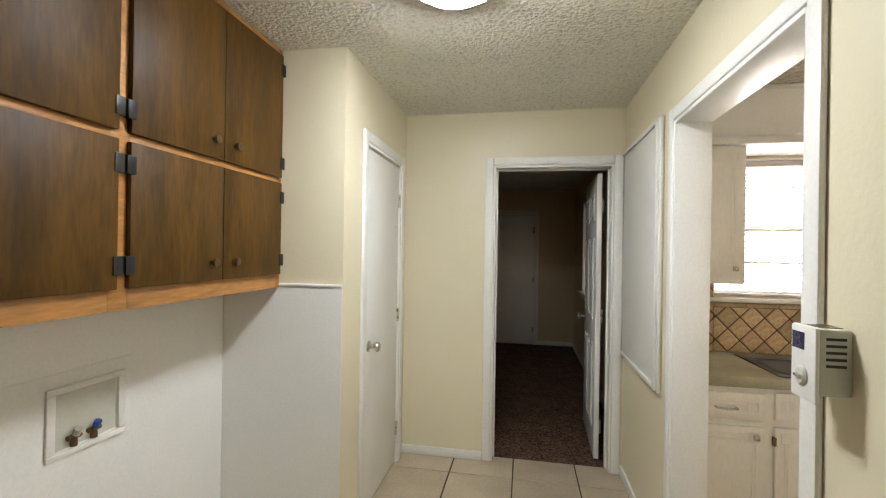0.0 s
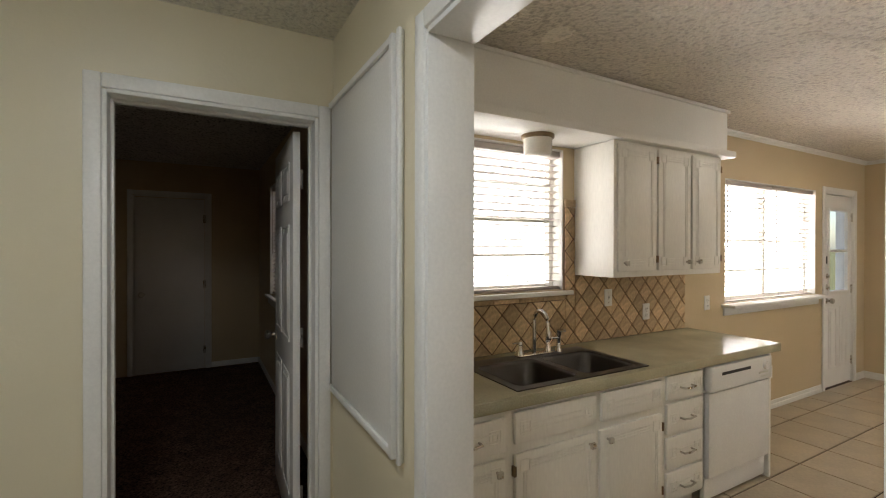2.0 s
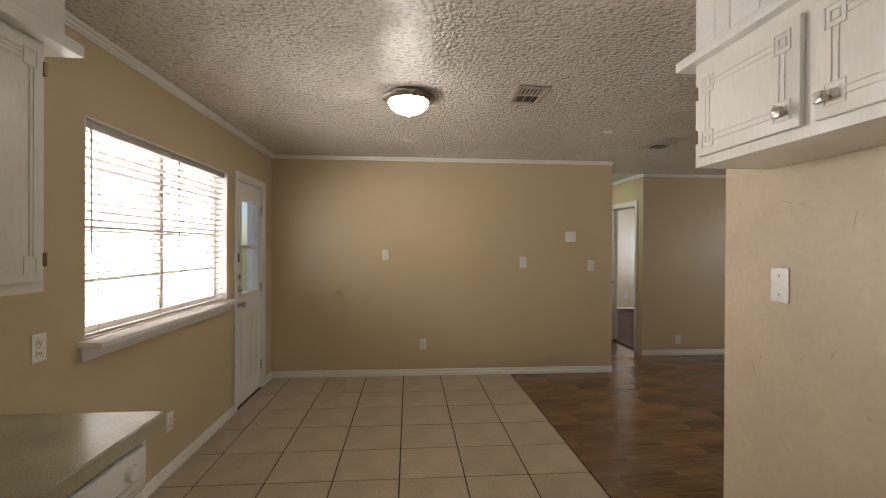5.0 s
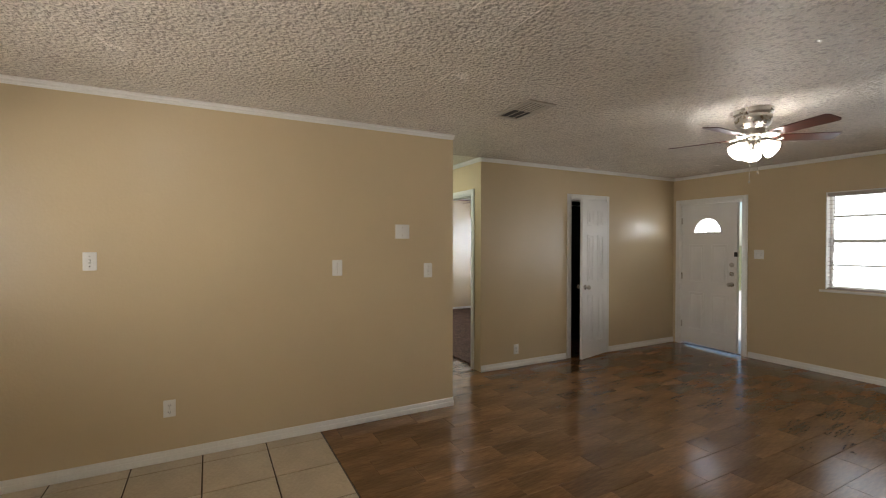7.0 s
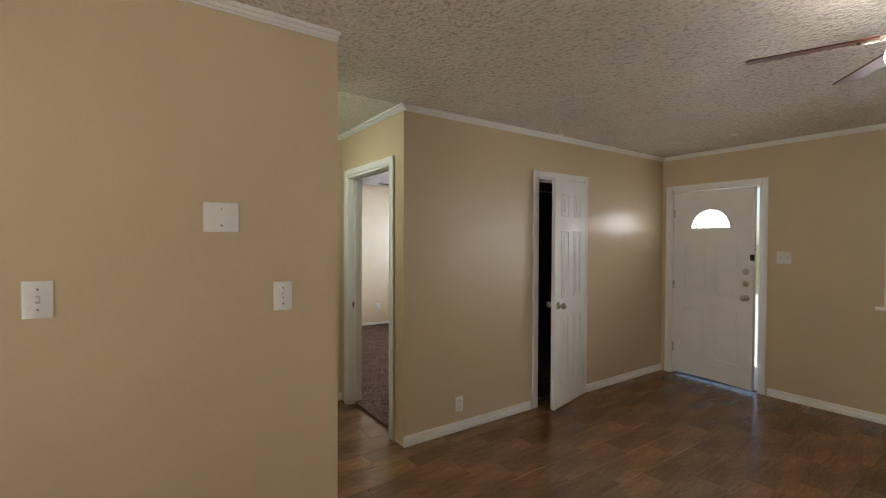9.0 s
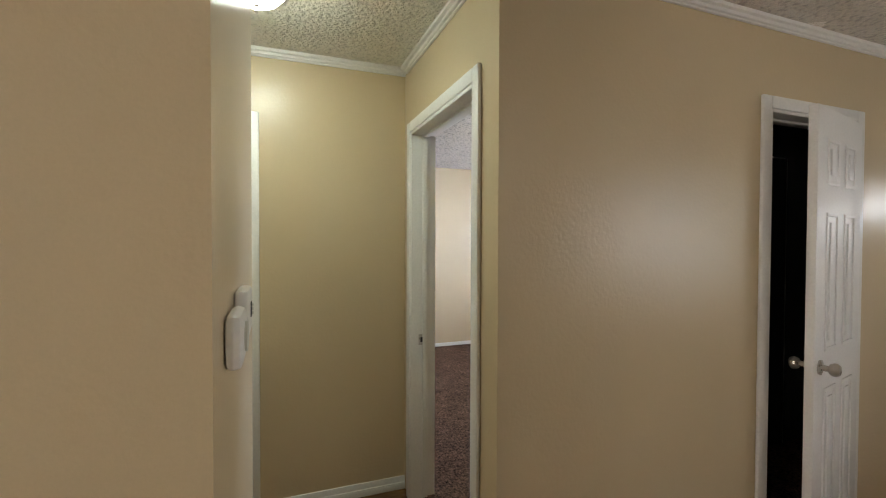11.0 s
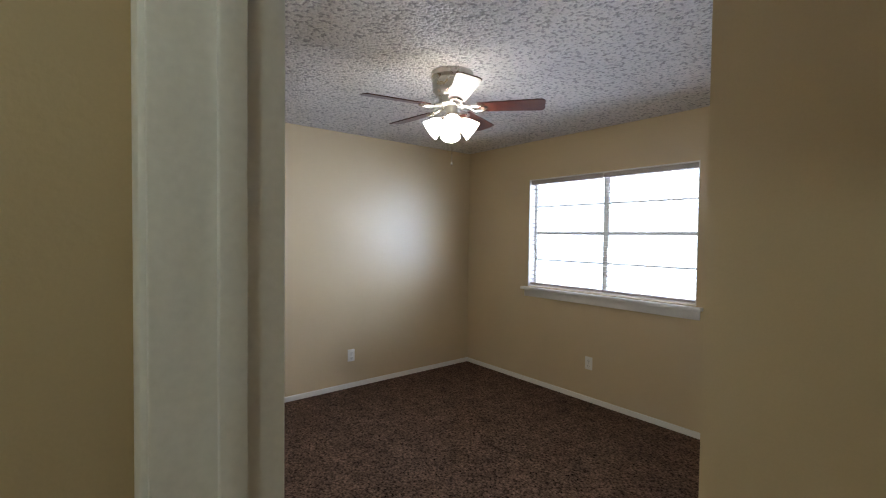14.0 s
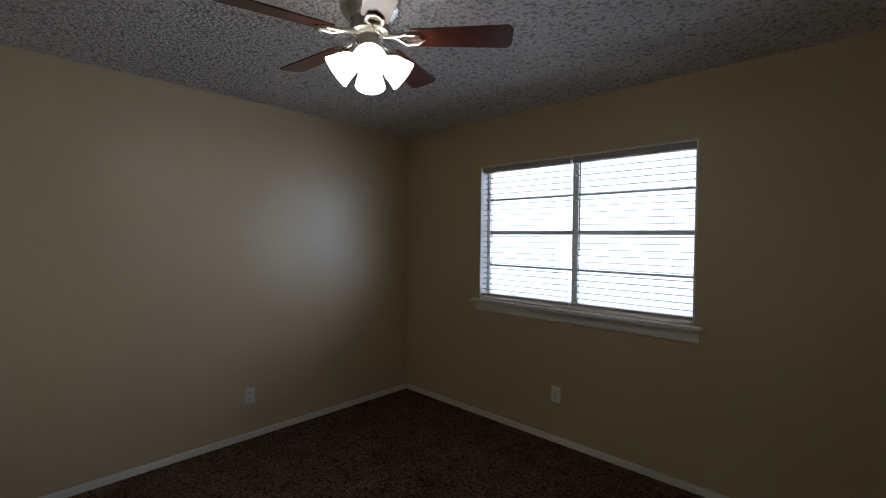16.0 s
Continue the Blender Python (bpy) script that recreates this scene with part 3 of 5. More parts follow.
def window(name, m, w, h, cols, rows, depth=0.14, sill=0.05, apron=True, blind=True, label="", slat_tilt=8, lift=0.0, wide=0.04):
    """Local: opening from x 0 to w and z 0 to h, wall face at y 0."""
    e = thing(name, m, label, "window", kind="structure")
    f = 0.035
    boxes("frame", [(0, depth - 0.05, 0, f, depth - 0.01, h), (w - f, depth - 0.05, 0, w, depth - 0.01, h), (f, depth - 0.05, 0, w - f, depth - 0.01, f), (f, depth - 0.05, h - f, w - f, depth - 0.01, h)], WHITE, e, bev=0.003)
    boxes("lining", [(-0.002, 0.001, 0, 0.008, depth - 0.05, h), (w - 0.008, 0.001, 0, w + 0.002, depth - 0.05, h), (0.008, 0.001, h - 0.008, w - 0.008, depth - 0.05, h + 0.002)], WHITE, e)
    bars = []
    for i in range(1, cols):
        x = w * i / cols
        bars.append((x - 0.022, depth - 0.052, f, x + 0.022, depth - 0.012, h - f))
    for k in range(1, rows):
        z = h * k / rows
        tk = 0.016 if k * 2 == rows else 0.008
        for i in range(cols):
            a, b = w * i / cols + (0.022 if i else f), w * (i + 1) / cols - (0.022 if i < cols - 1 else f)
            bars.append((a, depth - 0.048, z - tk, b, depth - 0.016, z + tk))
    boxes("mullion", bars, GREYPLASTIC, e, bev=0.002)
    for i in range(cols):
        for k in range(rows):
            g = boxes("pane", [(w * i / cols + 0.01, depth - 0.034, h * k / rows, w * (i + 1) / cols - 0.01, depth - 0.031, h * (k + 1) / rows)], GLASS, e)
            g.visible_shadow = False
    if sill:
        boxes("sill", [(-0.05, -sill, -0.03, w + 0.05, 0.0, -0.004), (0.0, 0.0, -0.03, w, depth - 0.05, -0.001)], WHITE, e, bev=0.004)
        if apron:
            boxes("apron", [(-0.03, -0.018, -0.10, w + 0.03, -0.0005, -0.03)], WHITE, e, bev=0.004)
    if blind:
        n = int((h - 0.05 - lift) / 0.043)
        bm = bmesh.new()
        c, s = math.cos(radians(slat_tilt)), math.sin(radians(slat_tilt))
        for b0, b1 in [(w * i / cols + 0.014, w * (i + 1) / cols - 0.014) for i in range(cols)] if wide else [(0.012, w - 0.012)]:
            for k in range(n):
                z = h - 0.05 - k * 0.043
                y = 0.045
                a = 0.020
                p = [(b0, y - a * c, z - a * s), (b1, y - a * c, z - a * s), (b1, y, z + 0.003), (b0, y, z + 0.003), (b1, y + a * c, z + a * s), (b0, y + a * c, z + a * s)]
                top = [bm.verts.new(q) for q in p]
                bot = [bm.verts.new((q[0], q[1], q[2] - 0.0022)) for q in p]
                bm.faces.new((top[0], top[1], top[2], top[3]))
                bm.faces.new((top[3], top[2], top[4], top[5]))
                bm.faces.new((bot[3], bot[2], bot[1], bot[0]))
                bm.faces.new((bot[5], bot[4], bot[2], bot[3]))
                bm.faces.new((bot[0], bot[1], top[1], top[0]))
                bm.faces.new((top[5], top[4], bot[4], bot[5]))
        tagged(finish("slats", bm, BLIND, e, smooth=False), "white horizontal blind slats, open, backlit shade in their colour", kind="stuff")
        rail, cords = [], []
        for i in range(cols):
            b0, b1 = w * i / cols + 0.01, w * (i + 1) / cols - 0.01
            rail += [(b0, 0.02, h - 0.045, b1, 0.07, h - 0.009), (b0, 0.025, h - 0.05 - n * 0.043 - 0.012, b1, 0.065, h - 0.05 - n * 0.043 + 0.008)]
            for x in (b0 + 0.12, b1 - 0.12):
                cords.append(([(x, 0.024, h - 0.05), (x, 0.024, h - 0.05 - n * 0.043)], 0.0012))
            cords.append(([(b0 + 0.06, 0.018, h - 0.05), (b0 + 0.06, 0.016, h * 0.38)], 0.004))
        boxes("rail", rail, BLIND, e, bev=0.003)
        tubes("cord", cords, BLIND, e, 5)
    return e


window("window_kitchen", pose(2.05, 3.86, 1.20), 0.92, 0.88, 1, 4, sill=0.045, apron=False, label="white kitchen window with open horizontal blinds", slat_tilt=-9)
window("window_dining", pose(4.77, 3.86, 1.005), 1.61, 1.04, 2, 4, sill=0.11, label="double dining window with white blinds and deep sill", slat_tilt=-14)
window("window_living", pose(6.45, -4.2, 0.955, 0, 0, 180), 1.85, 1.095, 2, 4, sill=0.02, apron=False, label="wide front window with white blinds", slat_tilt=2)
window("window_bedroom", pose(11.665, -4.2, 0.99, 0, 0, 180), 1.59, 1.07, 2, 4, sill=0.06, label="double bedroom window with white open blinds", slat_tilt=1)
window("window_dark_room", pose(1.62, 6.85, 0.96, 0, 0, -90), 0.90, 1.15, 1, 4, sill=0.05, label="back bedroom window with closed-down blinds", slat_tilt=35)

# ---- laundry ----


def laundry_cabinet():
    e = thing("wall_cabinet", pose(-0.33, 0.2, 1.275), "dark stained plywood wall cabinets in an orange pine face frame", "cabinet")
    y0, y1 = 0.0, 2.545
    top = H - 1.275 - 0.004
    boxes("body", [(-0.305, y0, 0, -0.02, y1, top)], PINE, e)
    st = [(1.635, 1.70), (2.515, 2.545), (0.76, 0.82), (0.0, 0.04)]
    rails = [(0.0, 0.075), (0.500, 0.540), (top - 0.05, top)]
    rows = [(-0.02, a, 0, 0.0, b, top) for a, b in st]
    for lo, hi in rails:
        for a, b in ((0.04, 0.76), (0.82, 1.635), (1.70, 2.515)):
            rows.append((-0.02, a, lo, 0.0, b, hi))
    boxes("face_frame", rows, PINE, e, bev=0.002)
    for a, b in ((0.03, 0.395), (0.40, 0.77), (0.81, 1.225), (1.23, 1.65), (1.69, 2.105), (2.11, 2.525)):
        for lo, hi in ((0.065, 0.507), (0.533, top - 0.035)):
            d = boxes("door", [(0.0, a, lo, 0.018, b, hi)], WALNUT, e, bev=0.003)
            right = a in (0.40, 1.23, 2.11)
            ky = a + 0.06 if right else b - 0.06
            lathe("knob", [(0.010, 0), (0.008, 0.012), (0.016, 0.018), (0.016, 0.024), (0.001, 0.027)], BRONZE, d, (0.018, ky, lo + 0.07), 14, pose(0, 0, 0, 0, 90, 0))
            hy = b if right else a
            for hz in (lo + 0.07, hi - 0.07):
                boxes("hinge", [(0.001, hy - 0.016, hz - 0.028, 0.022, hy + 0.016, hz + 0.028)], BLACK, d, bev=0.002)
    return e


laundry_cabinet()
wb = thing("wall_board", pose(0, 0, 0), "white wall board lining the washer alcove", "wall board", kind="structure")
boxes("board", [(-0.64, -0.5, 0, -0.634, 2.744, 1.275), (-0.634, 2.744, 0, -0.001, 2.75, 1.284)], BOARD, wb)
boxes("cap_strip", [(-0.634, 2.738, 1.284, -0.001, 2.75, 1.296)], WHITE, wb, bev=0.002)


def washer_box():
    e = thing("washer_box", pose(-0.634, 1.68, 0.58), "white recessed washer outlet box with two valves", "outlet box")
    boxes("panel", [(0.0, 0.0, 0.0, 0.005, 0.53, 0.215), (0.0, 0.0, 0.400, 0.005, 0.53, 0.47), (0.0, 0.0, 0.215, 0.005, 0.25, 0.400), (0.0, 0.47, 0.215, 0.005, 0.53, 0.400)], BOARD, e)
    boxes("rim", [(0.005, 0.22, 0.19, 0.016, 0.50, 0.212), (0.005, 0.22, 0.403, 0.016, 0.50, 0.425), (0.005, 0.22, 0.212, 0.016, 0.248, 0.403), (0.005, 0.472, 0.212, 0.016, 0.50, 0.403)], PLASTIC, e, bev=0.003)
    boxes("recess", [(0.001, 0.25, 0.215, 0.003, 0.47, 0.400)], GREYPLASTIC, e)
    for k, y in enumerate((0.31, 0.38)):
        tubes("valve", [([(0.012, y, 0.216), (0.012, y, 0.25)], 0.011), ([(0.012, y - 0.022, 0.247), (0.012, y + 0.022, 0.247)], 0.009)], BRONZE, e, 10)
        tubes("valve_handle", [([(0.02, y, 0.255), (0.03, y, 0.275)], 0.012)], mat("blue_handle" if k else "dull_metal", (0.03, 0.09, 0.35) if k else (0.4, 0.36, 0.3), 0.4), e, 10)


washer_box()
ap = thing("access_panel", pose(1.51, 3.85, 0.80, 0, 0, -90), "white painted wall access panel with raised edge trim", "wall panel")
boxes("board", [(0.0, -0.012, 0.0, 0.82, -0.001, 1.335)], WHITE, ap, bev=0.002)
boxes("edge_trim", [(0.76, -0.03, 0.0, 0.785, -0.012, 1.335), (0.81, -0.026, 0.0, 0.832, -0.012, 1.335), (0.0, -0.026, 0.0, 0.76, -0.012, 0.025), (0.0, -0.026, 1.31, 0.76, -0.012, 1.335)], WHITE, ap, bev=0.004)


def air_freshener():
    e = thing("freshener_dispenser", pose(1.51, 1.866, 1.165, 0, 0, -90) @ Matrix.Diagonal((0.78, 0.66, 0.92, 1)), "greyish wall-mounted air freshener dispenser with dial and slots", "dispenser")
    w, d, h = 0.105, 0.105, 0.17
    bm = bmesh.new()
    add_box(bm, 0, -d + 0.012, 0.02, w, -0.001, h, bev=0.006)
    finish("body", bm, GREYPLASTIC, e, smooth=True)
    boxes("front", [(-0.002, -d, 0.0, w + 0.002, -d + 0.014, h + 0.002)], PLASTIC, e, bev=0.006)
    boxes("slot", [(w - 0.001, -d + 0.03, 0.085 + 0.015 * k, w + 0.002, -0.02, 0.091 + 0.015 * k) for k in range(5)], SHADEBLACK, e)
    boxes("top_stain", [(0.02, -d + 0.03, h, w - 0.02, -0.015, h + 0.0015)], BRONZE, e)
    boxes("display", [(0.008, -d - 0.002, 0.115, 0.06, -d + 0.001, 0.155)], mat("dark_display", (0.02, 0.02, 0.07), 0.2), e)
    lathe("dial", [(0.024, 0), (0.024, 0.004), (0.018, 0.010), (0.001, 0.010)], GREYPLASTIC, e, (0.052, -d, 0.055), 20, OUT)
    boxes("dial_grip", [(0.034, -d - 0.016, 0.051, 0.070, -d - 0.008, 0.059)], CHROME, e, bev=0.002)


air_freshener()

# ---- kitchen ----

def routed_front(parent, name, x0, z0, x1, z1, y, knob=None, bar=False, style="drawer", hinge=None):
    """A painted door or drawer front with raised bead ornament; front faces -y."""
    d = boxes(name, [(x0, y - 0.018, z0, x1, y, z1)], CABWHITE, parent, bev=0.005)
    yf = y - 0.018
    rows = []
    s = min(0.055, (z1 - z0) * 0.42)
    in_ = 0.026

    def ring(a, b, c, e2, t=0.0035):
        rows.extend([(a, yf - 0.003, b, c, yf, b + t), (a, yf - 0.003, e2 - t, c, yf, e2), (a, yf - 0.003, b + t, a + t, yf, e2 - t), (c - t, yf - 0.003, b + t, c, yf, e2 - t)])
    if style == "drawer":
        zc = (z0 + z1) / 2
        for xa in (x0 + in_, x1 - in_ - s):
            ring(xa, zc - s / 2, xa + s, zc + s / 2)
            ring(xa + 0.014, zc - s / 2 + 0.014, xa + s - 0.014, zc + s / 2 - 0.014)
        for dz in (-0.014, 0.011):
            rows.append((x0 + in_ + s, yf - 0.003, zc + dz, x1 - in_ - s, yf, zc + dz + 0.0035))
    else:
        ends = ((z1 - in_ - s, z1 - in_),) if style == "base" else ((z1 - in_ - s, z1 - in_), (z0 + in_, z0 + in_ + s))
        if style == "frame":
            for lo, hi in ends:
                for xa in (x0 + in_, x1 - in_ - s):
                    ring(xa, lo, xa + s, hi)
                    ring(xa + 0.014, lo + 0.014, xa + s - 0.014, hi - 0.014)
            for xa in (x0 + in_, x1 - in_ - s):
                for dx in (0.016, 0.034):
                    rows.append((xa + dx, yf - 0.003, z0 + in_ + s, xa + dx + 0.0035, yf, z1 - in_ - s))
            for lo, hi in ends:
                for dz in (0.016, 0.034):
                    rows.append((x0 + in_ + s, yf - 0.003, lo + dz, x1 - in_ - s, yf, lo + dz + 0.0035))
        else:
            for lo, hi in ends:
                xa = x0 + in_
                ring(xa, lo, xa + s * 0.9, hi)
                ring(x1 - in_ - s * 0.9, lo, x1 - in_, hi)
                for dz in (0.014, 0.028, 0.042):
                    rows.append((xa + s * 0.9, yf - 0.003, lo + dz, x1 - in_ - s * 0.9, yf, lo + dz + 0.0035))
            for dx in (0.015, 0.03):
                rows.append((x0 + in_ + dx, yf - 0.003, z0 + in_ + s, x0 + in_ + dx + 0.003, yf, z1 - in_ - s))
                rows.append((x1 - in_ - dx, yf - 0.003, z0 + in_ + s, x1 - in_ - dx + 0.003, yf, z1 - in_ - s))
    boxes("bead", rows, CABWHITE, d, bev=0.0)
    if bar:
        xm, zm = (x0 + x1) / 2, (z0 + z1) / 2
        tubes("handle", [([(xm - 0.048, yf, zm - 0.005), (xm - 0.048, yf - 0.026, zm - 0.005), (xm, yf - 0.030, zm - 0.008), (xm + 0.048, yf - 0.026, zm - 0.005), (xm + 0.048, yf, zm - 0.005)], 0.0055)], STEEL, d, 8)
    if knob:
        kx, kz = knob
        bm = bmesh.new()
        add_tube(bm, [(kx, yf, kz), (kx, yf - 0.018, kz)], 0.006, 10)
        add_box(bm, kx - 0.014, yf - 0.032, kz - 0.014, kx + 0.014, yf - 0.016, kz + 0.014, bev=0.004)
        finish("knob", bm, STEEL, d, smooth=True)
    if hinge is not None:
        for hz in (z0 + 0.07, z1 - 0.07):
            boxes("hinge", [(hinge - 0.007, yf - 0.003, hz - 0.022, hinge + 0.007, y - 0.001, hz + 0.022)], BRONZE, d, bev=0.002)
    return d


YF = 3.262  # face of the base cabinets


def base_cabinet(x0, x1, parts, label):
    e = thing("base_cabinet", pose(0, 0, 0), label, "cabinet", "white kitchen base cabinets")
    boxes("body", [(x0, YF, 0.10, x1, 3.858, 0.80), (x0, YF + 0.06, 0.0, x1, 3.858, 0.10)], CABWHITE, e)
    for q in parts:
        routed_front(e, *q[:6], **q[6])
    return e


base_cabinet(1.645, 2.085, [("drawer", 1.70, 0.625, 2.06, 0.765, YF, dict(bar=True)), ("door", 1.70, 0.125, 2.06, 0.595, YF, dict(style="base", knob=(2.015, 0.55)))], "white painted base cabinet with drawer and door")
# the sink cabinet's top is open for the bowls
e = thing("base_cabinet", pose(0, 0, 0), "white painted sink base cabinet with two doors", "cabinet", "white kitchen base cabinets")
boxes("body", [(2.085, YF, 0.10, 3.09, YF + 0.02, 0.80), (2.085, YF + 0.02, 0.10, 2.10, 3.858, 0.80), (3.075, YF + 0.02, 0.10, 3.09, 3.858, 0.80), (2.10, 3.84, 0.10, 3.075, 3.858, 0.80), (2.10, YF + 0.02, 0.10, 3.075, 3.84, 0.12), (2.085, YF + 0.06, 0, 3.09, 3.858, 0.10)], CABWHITE, e)
routed_front(e, "false_front", 2.11, 0.640, 2.585, 0.775, YF)
routed_front(e, "false_front", 2.625, 0.640, 3.072, 0.775, YF)
routed_front(e, "door", 2.11, 0.125, 2.585, 0.60, YF, style="base", knob=(2.54, 0.555), hinge=2.108)
routed_front(e, "door", 2.615, 0.125, 3.072, 0.60, YF, style="base", knob=(2.66, 0.555), hinge=3.076)
base_cabinet(3.09, 3.455, [("drawer", 3.115, lo, 3.43, hi, YF, dict(bar=True)) for lo, hi in ((0.655, 0.785), (0.475, 0.635), (0.290, 0.455), (0.115, 0.270))], "white painted stack of four drawers")


def dishwasher():
    e = thing("dishwasher", pose(3.475, YF - 0.02, 0), "white built-in dishwasher under the counter", "dishwasher")
    w = 0.66
    boxes("body", [(0.0, 0.03, 0.10, w, 0.60, 0.795)], ENAMEL, e)
    boxes("door_panel", [(0.004, -0.005, 0.155, w - 0.004, 0.03, 0.635)], ENAMEL, e, bev=0.006)
    boxes("control_panel", [(0.004, -0.022, 0.645, w - 0.004, 0.03, 0.790)], ENAMEL, e, bev=0.010)
    boxes("handle_slot", [(0.10, -0.024, 0.735, 0.40, -0.020, 0.752)], SHADEBLACK, e)
    boxes("control_strip", [(0.50, -0.0245, 0.69, 0.60, -0.0215, 0.70), (0.52, -0.0245, 0.67, 0.585, -0.0215, 0.674)], GREYPLASTIC, e)
    lathe("dial", [(0.026, 0), (0.024, 0.014), (0.001, 0.016)], ENAMEL, e, (0.57, -0.022, 0.735), 20, OUT)
    boxes("kick_plate", [(0.004, 0.02, 0.02, w - 0.004, 0.05, 0.145)], ENAMEL, e, bev=0.004)
    boxes("end_panel", [(w + 0.004, -0.0, 0.0, w + 0.028, 0.61, 0.797)], CABWHITE, e, bev=0.003)


dishwasher()

# counter with a cut-out for the sink
ct = thing("counter", pose(0, 0, 0), "olive-beige laminate kitchen counter with worn front edge", "counter")
bm = bmesh.new()
for q in ((1.645, 3.235, 0.802, 2.17, 3.856, 0.85), (2.97, 3.235, 0.802, 4.255, 3.856, 0.85), (2.17, 3.235, 0.802, 2.97, 3.30, 0.85), (2.17, 3.74, 0.802, 2.97, 3.856, 0.85)):
    add_box(bm, *q)
bmesh.ops.remove_doubles(bm, verts=bm.verts[:], dist=1e-5)
finish("top", bm, COUNTER, ct)
boxes("edge_band", [(1.645, 3.228, 0.798, 4.26, 3.2355, 0.8485)], COUNTER, ct, bev=0.003)


def sink():
    e = thing("kitchen_sink", pose(2.14, 3.27, 0.85), "double-bowl satin stainless steel drop-in sink", "sink")
    w, d = 0.86, 0.50
    bm = bmesh.new()
    bowls = [(0.04, 0.04, 0.415, 0.40), (0.455, 0.04, 0.82, 0.40)]
    z = 0.006
    rim = [(0, 0, w, 0.04), (0, 0.40, w, d), (0, 0.04, 0.04, 0.40), (0.415, 0.04, 0.455, 0.40), (0.82, 0.04, w, 0.40)]
    for a, b, c, f in rim:
        add_box(bm, a, b, 0.001, c, f, z)
    finish("rim", bm, SINKSTEEL, e)
    for a, b, c, f in bowls:
        bm = bmesh.new()
        rings = []
        for inset, dz, rad in ((0.0, 0.006, 0.05), (0.008, -0.01, 0.05), (0.022, -0.13, 0.06), (0.05, -0.165, 0.07), (0.10, -0.172, 0.05)):
            ring = []
            x0, y0, x1, y1 = a + inset, b + inset, c - inset, f - inset
            for cx, cy, st in ((x1 - rad, y1 - rad, 0), (x0 + rad, y1 - rad, 90), (x0 + rad, y0 + rad, 180), (x1 - rad, y0 + rad, 270)):
                for k in range(6):
                    t = radians(st + 18 * k)
                    ring.append(bm.verts.new((cx + rad * math.cos(t), cy + rad * math.sin(t), dz)))
            rings.append(ring)
        for p, q in zip(rings, rings[1:]):
            for k in range(len(p)):
                bm.faces.new((p[k], p[(k + 1) % len(p)], q[(k + 1) % len(p)], q[k]))
        bm.faces.new(rings[-1])
        o = finish("bowl", bm, SINKSTEEL, e, smooth=True)
        so = o.modifiers.new("thickness", "SOLIDIFY")
        so.thickness = 0.002
        lathe("drain", [(0.042, 0), (0.042, 0.003), (0.034, 0.004), (0.030, 0.001), (0.001, 0.001)], STEEL, e, ((a + c) / 2, (b + f) / 2, -0.171), 20)
    for a, b, c, f in bowls:
        for cx, cy, sx, sy in ((a, b, 1, 1), (c, b, -1, 1), (a, f, 1, -1), (c, f, -1, -1)):
            bm = bmesh.new()
            arc = [(cx + sx * 0.05 * (1 - math.cos(radians(15 * k))), cy + sy * 0.05 * (1 - math.sin(radians(15 * k)))) for k in range(7)]
            vs = [bm.verts.new((cx, cy, z - 0.0005))] + [bm.verts.new((x, y, z - 0.0005)) for x, y in arc]
            bm.faces.new(vs)
            finish("bowl_corner", bm, SINKSTEEL, e)


sink()


def faucet():
    e = thing("kitchen_faucet", pose(2.62, 3.725, 0.857), "chrome bridge kitchen faucet with two levers and side sprayer", "faucet")
    boxes("deck_plate", [(-0.125, -0.025, 0.0, 0.125, 0.025, 0.012)], CHROME, e, bev=0.006)
    arc = [(0, 0, 0.01), (0, 0, 0.20)] + [(0, -0.055 + 0.055 * math.cos(radians(a)), 0.20 + 0.055 * math.sin(radians(a))) for a in range(20, 181, 20)] + [(0, -0.115, 0.15)]
    tubes("spout", [(arc, 0.0115)], CHROME, e, 14)
    lathe("spout_head", [(0.014, -0.05), (0.017, -0.03), (0.015, 0.0)], CHROME, e, (0, -0.118, 0.155), 16)
    for x in (-0.10, 0.10):
        lathe("valve", [(0.024, 0), (0.022, 0.015), (0.014, 0.03), (0.013, 0.055), (0.018, 0.06), (0.012, 0.075), (0.001, 0.077)], CHROME, e, (x, 0, 0.01), 18)
        s = -1 if x < 0 else 1
        tubes("lever", [([(x, 0, 0.075), (x + s * 0.03, -0.01, 0.085), (x + s * 0.065, -0.02, 0.083)], [0.007, 0.006, 0.005])], CHROME, e, 8)
    lathe("sprayer", [(0.022, 0), (0.020, 0.012), (0.012, 0.03), (0.012, 0.09), (0.018, 0.10), (0.018, 0.125), (0.001, 0.128)], CHROME, e, (0.185, 0, 0.0), 16)
    tubes("sprayer_lever", [([(0.185, 0, 0.12), (0.185, -0.05, 0.13)], 0.009)], CHROME, e, 8)


faucet()

# soffit, shelf board and wall cabinets over the counter
sf = thing("soffit", pose(0, 0, 0), "white painted soffit over the wall cabinets", "soffit", kind="structure")
boxes("body", [(1.645, 3.555, 2.14, 4.235, 3.858, 2.438)], WHITE, sf)
boxes("top_moulding", [(1.645, 3.54, 2.415, 4.25, 3.555, 2.437)], WHITE, sf, bev=0.004)
boxes("shelf_board", [(1.645, 3.50, 2.095, 4.25, 3.856, 2.139)], WHITE, sf, bev=0.004)


def upper_cabinet(x0, x1, z0, doors, label, yf=3.548, yb=3.858, z1=2.094):
    e = thing("upper_cabinet", pose(0, 0, 0), label, "cabinet", "white kitchen wall cabinets")
    boxes("body", [(x0, yf, z0, x1, yb, z1)], CABWHITE, e, bev=0.002)
    for q in doors:
        routed_front(e, "door", q[0], q[1], q[2], q[3], yf, **q[4])
    return e


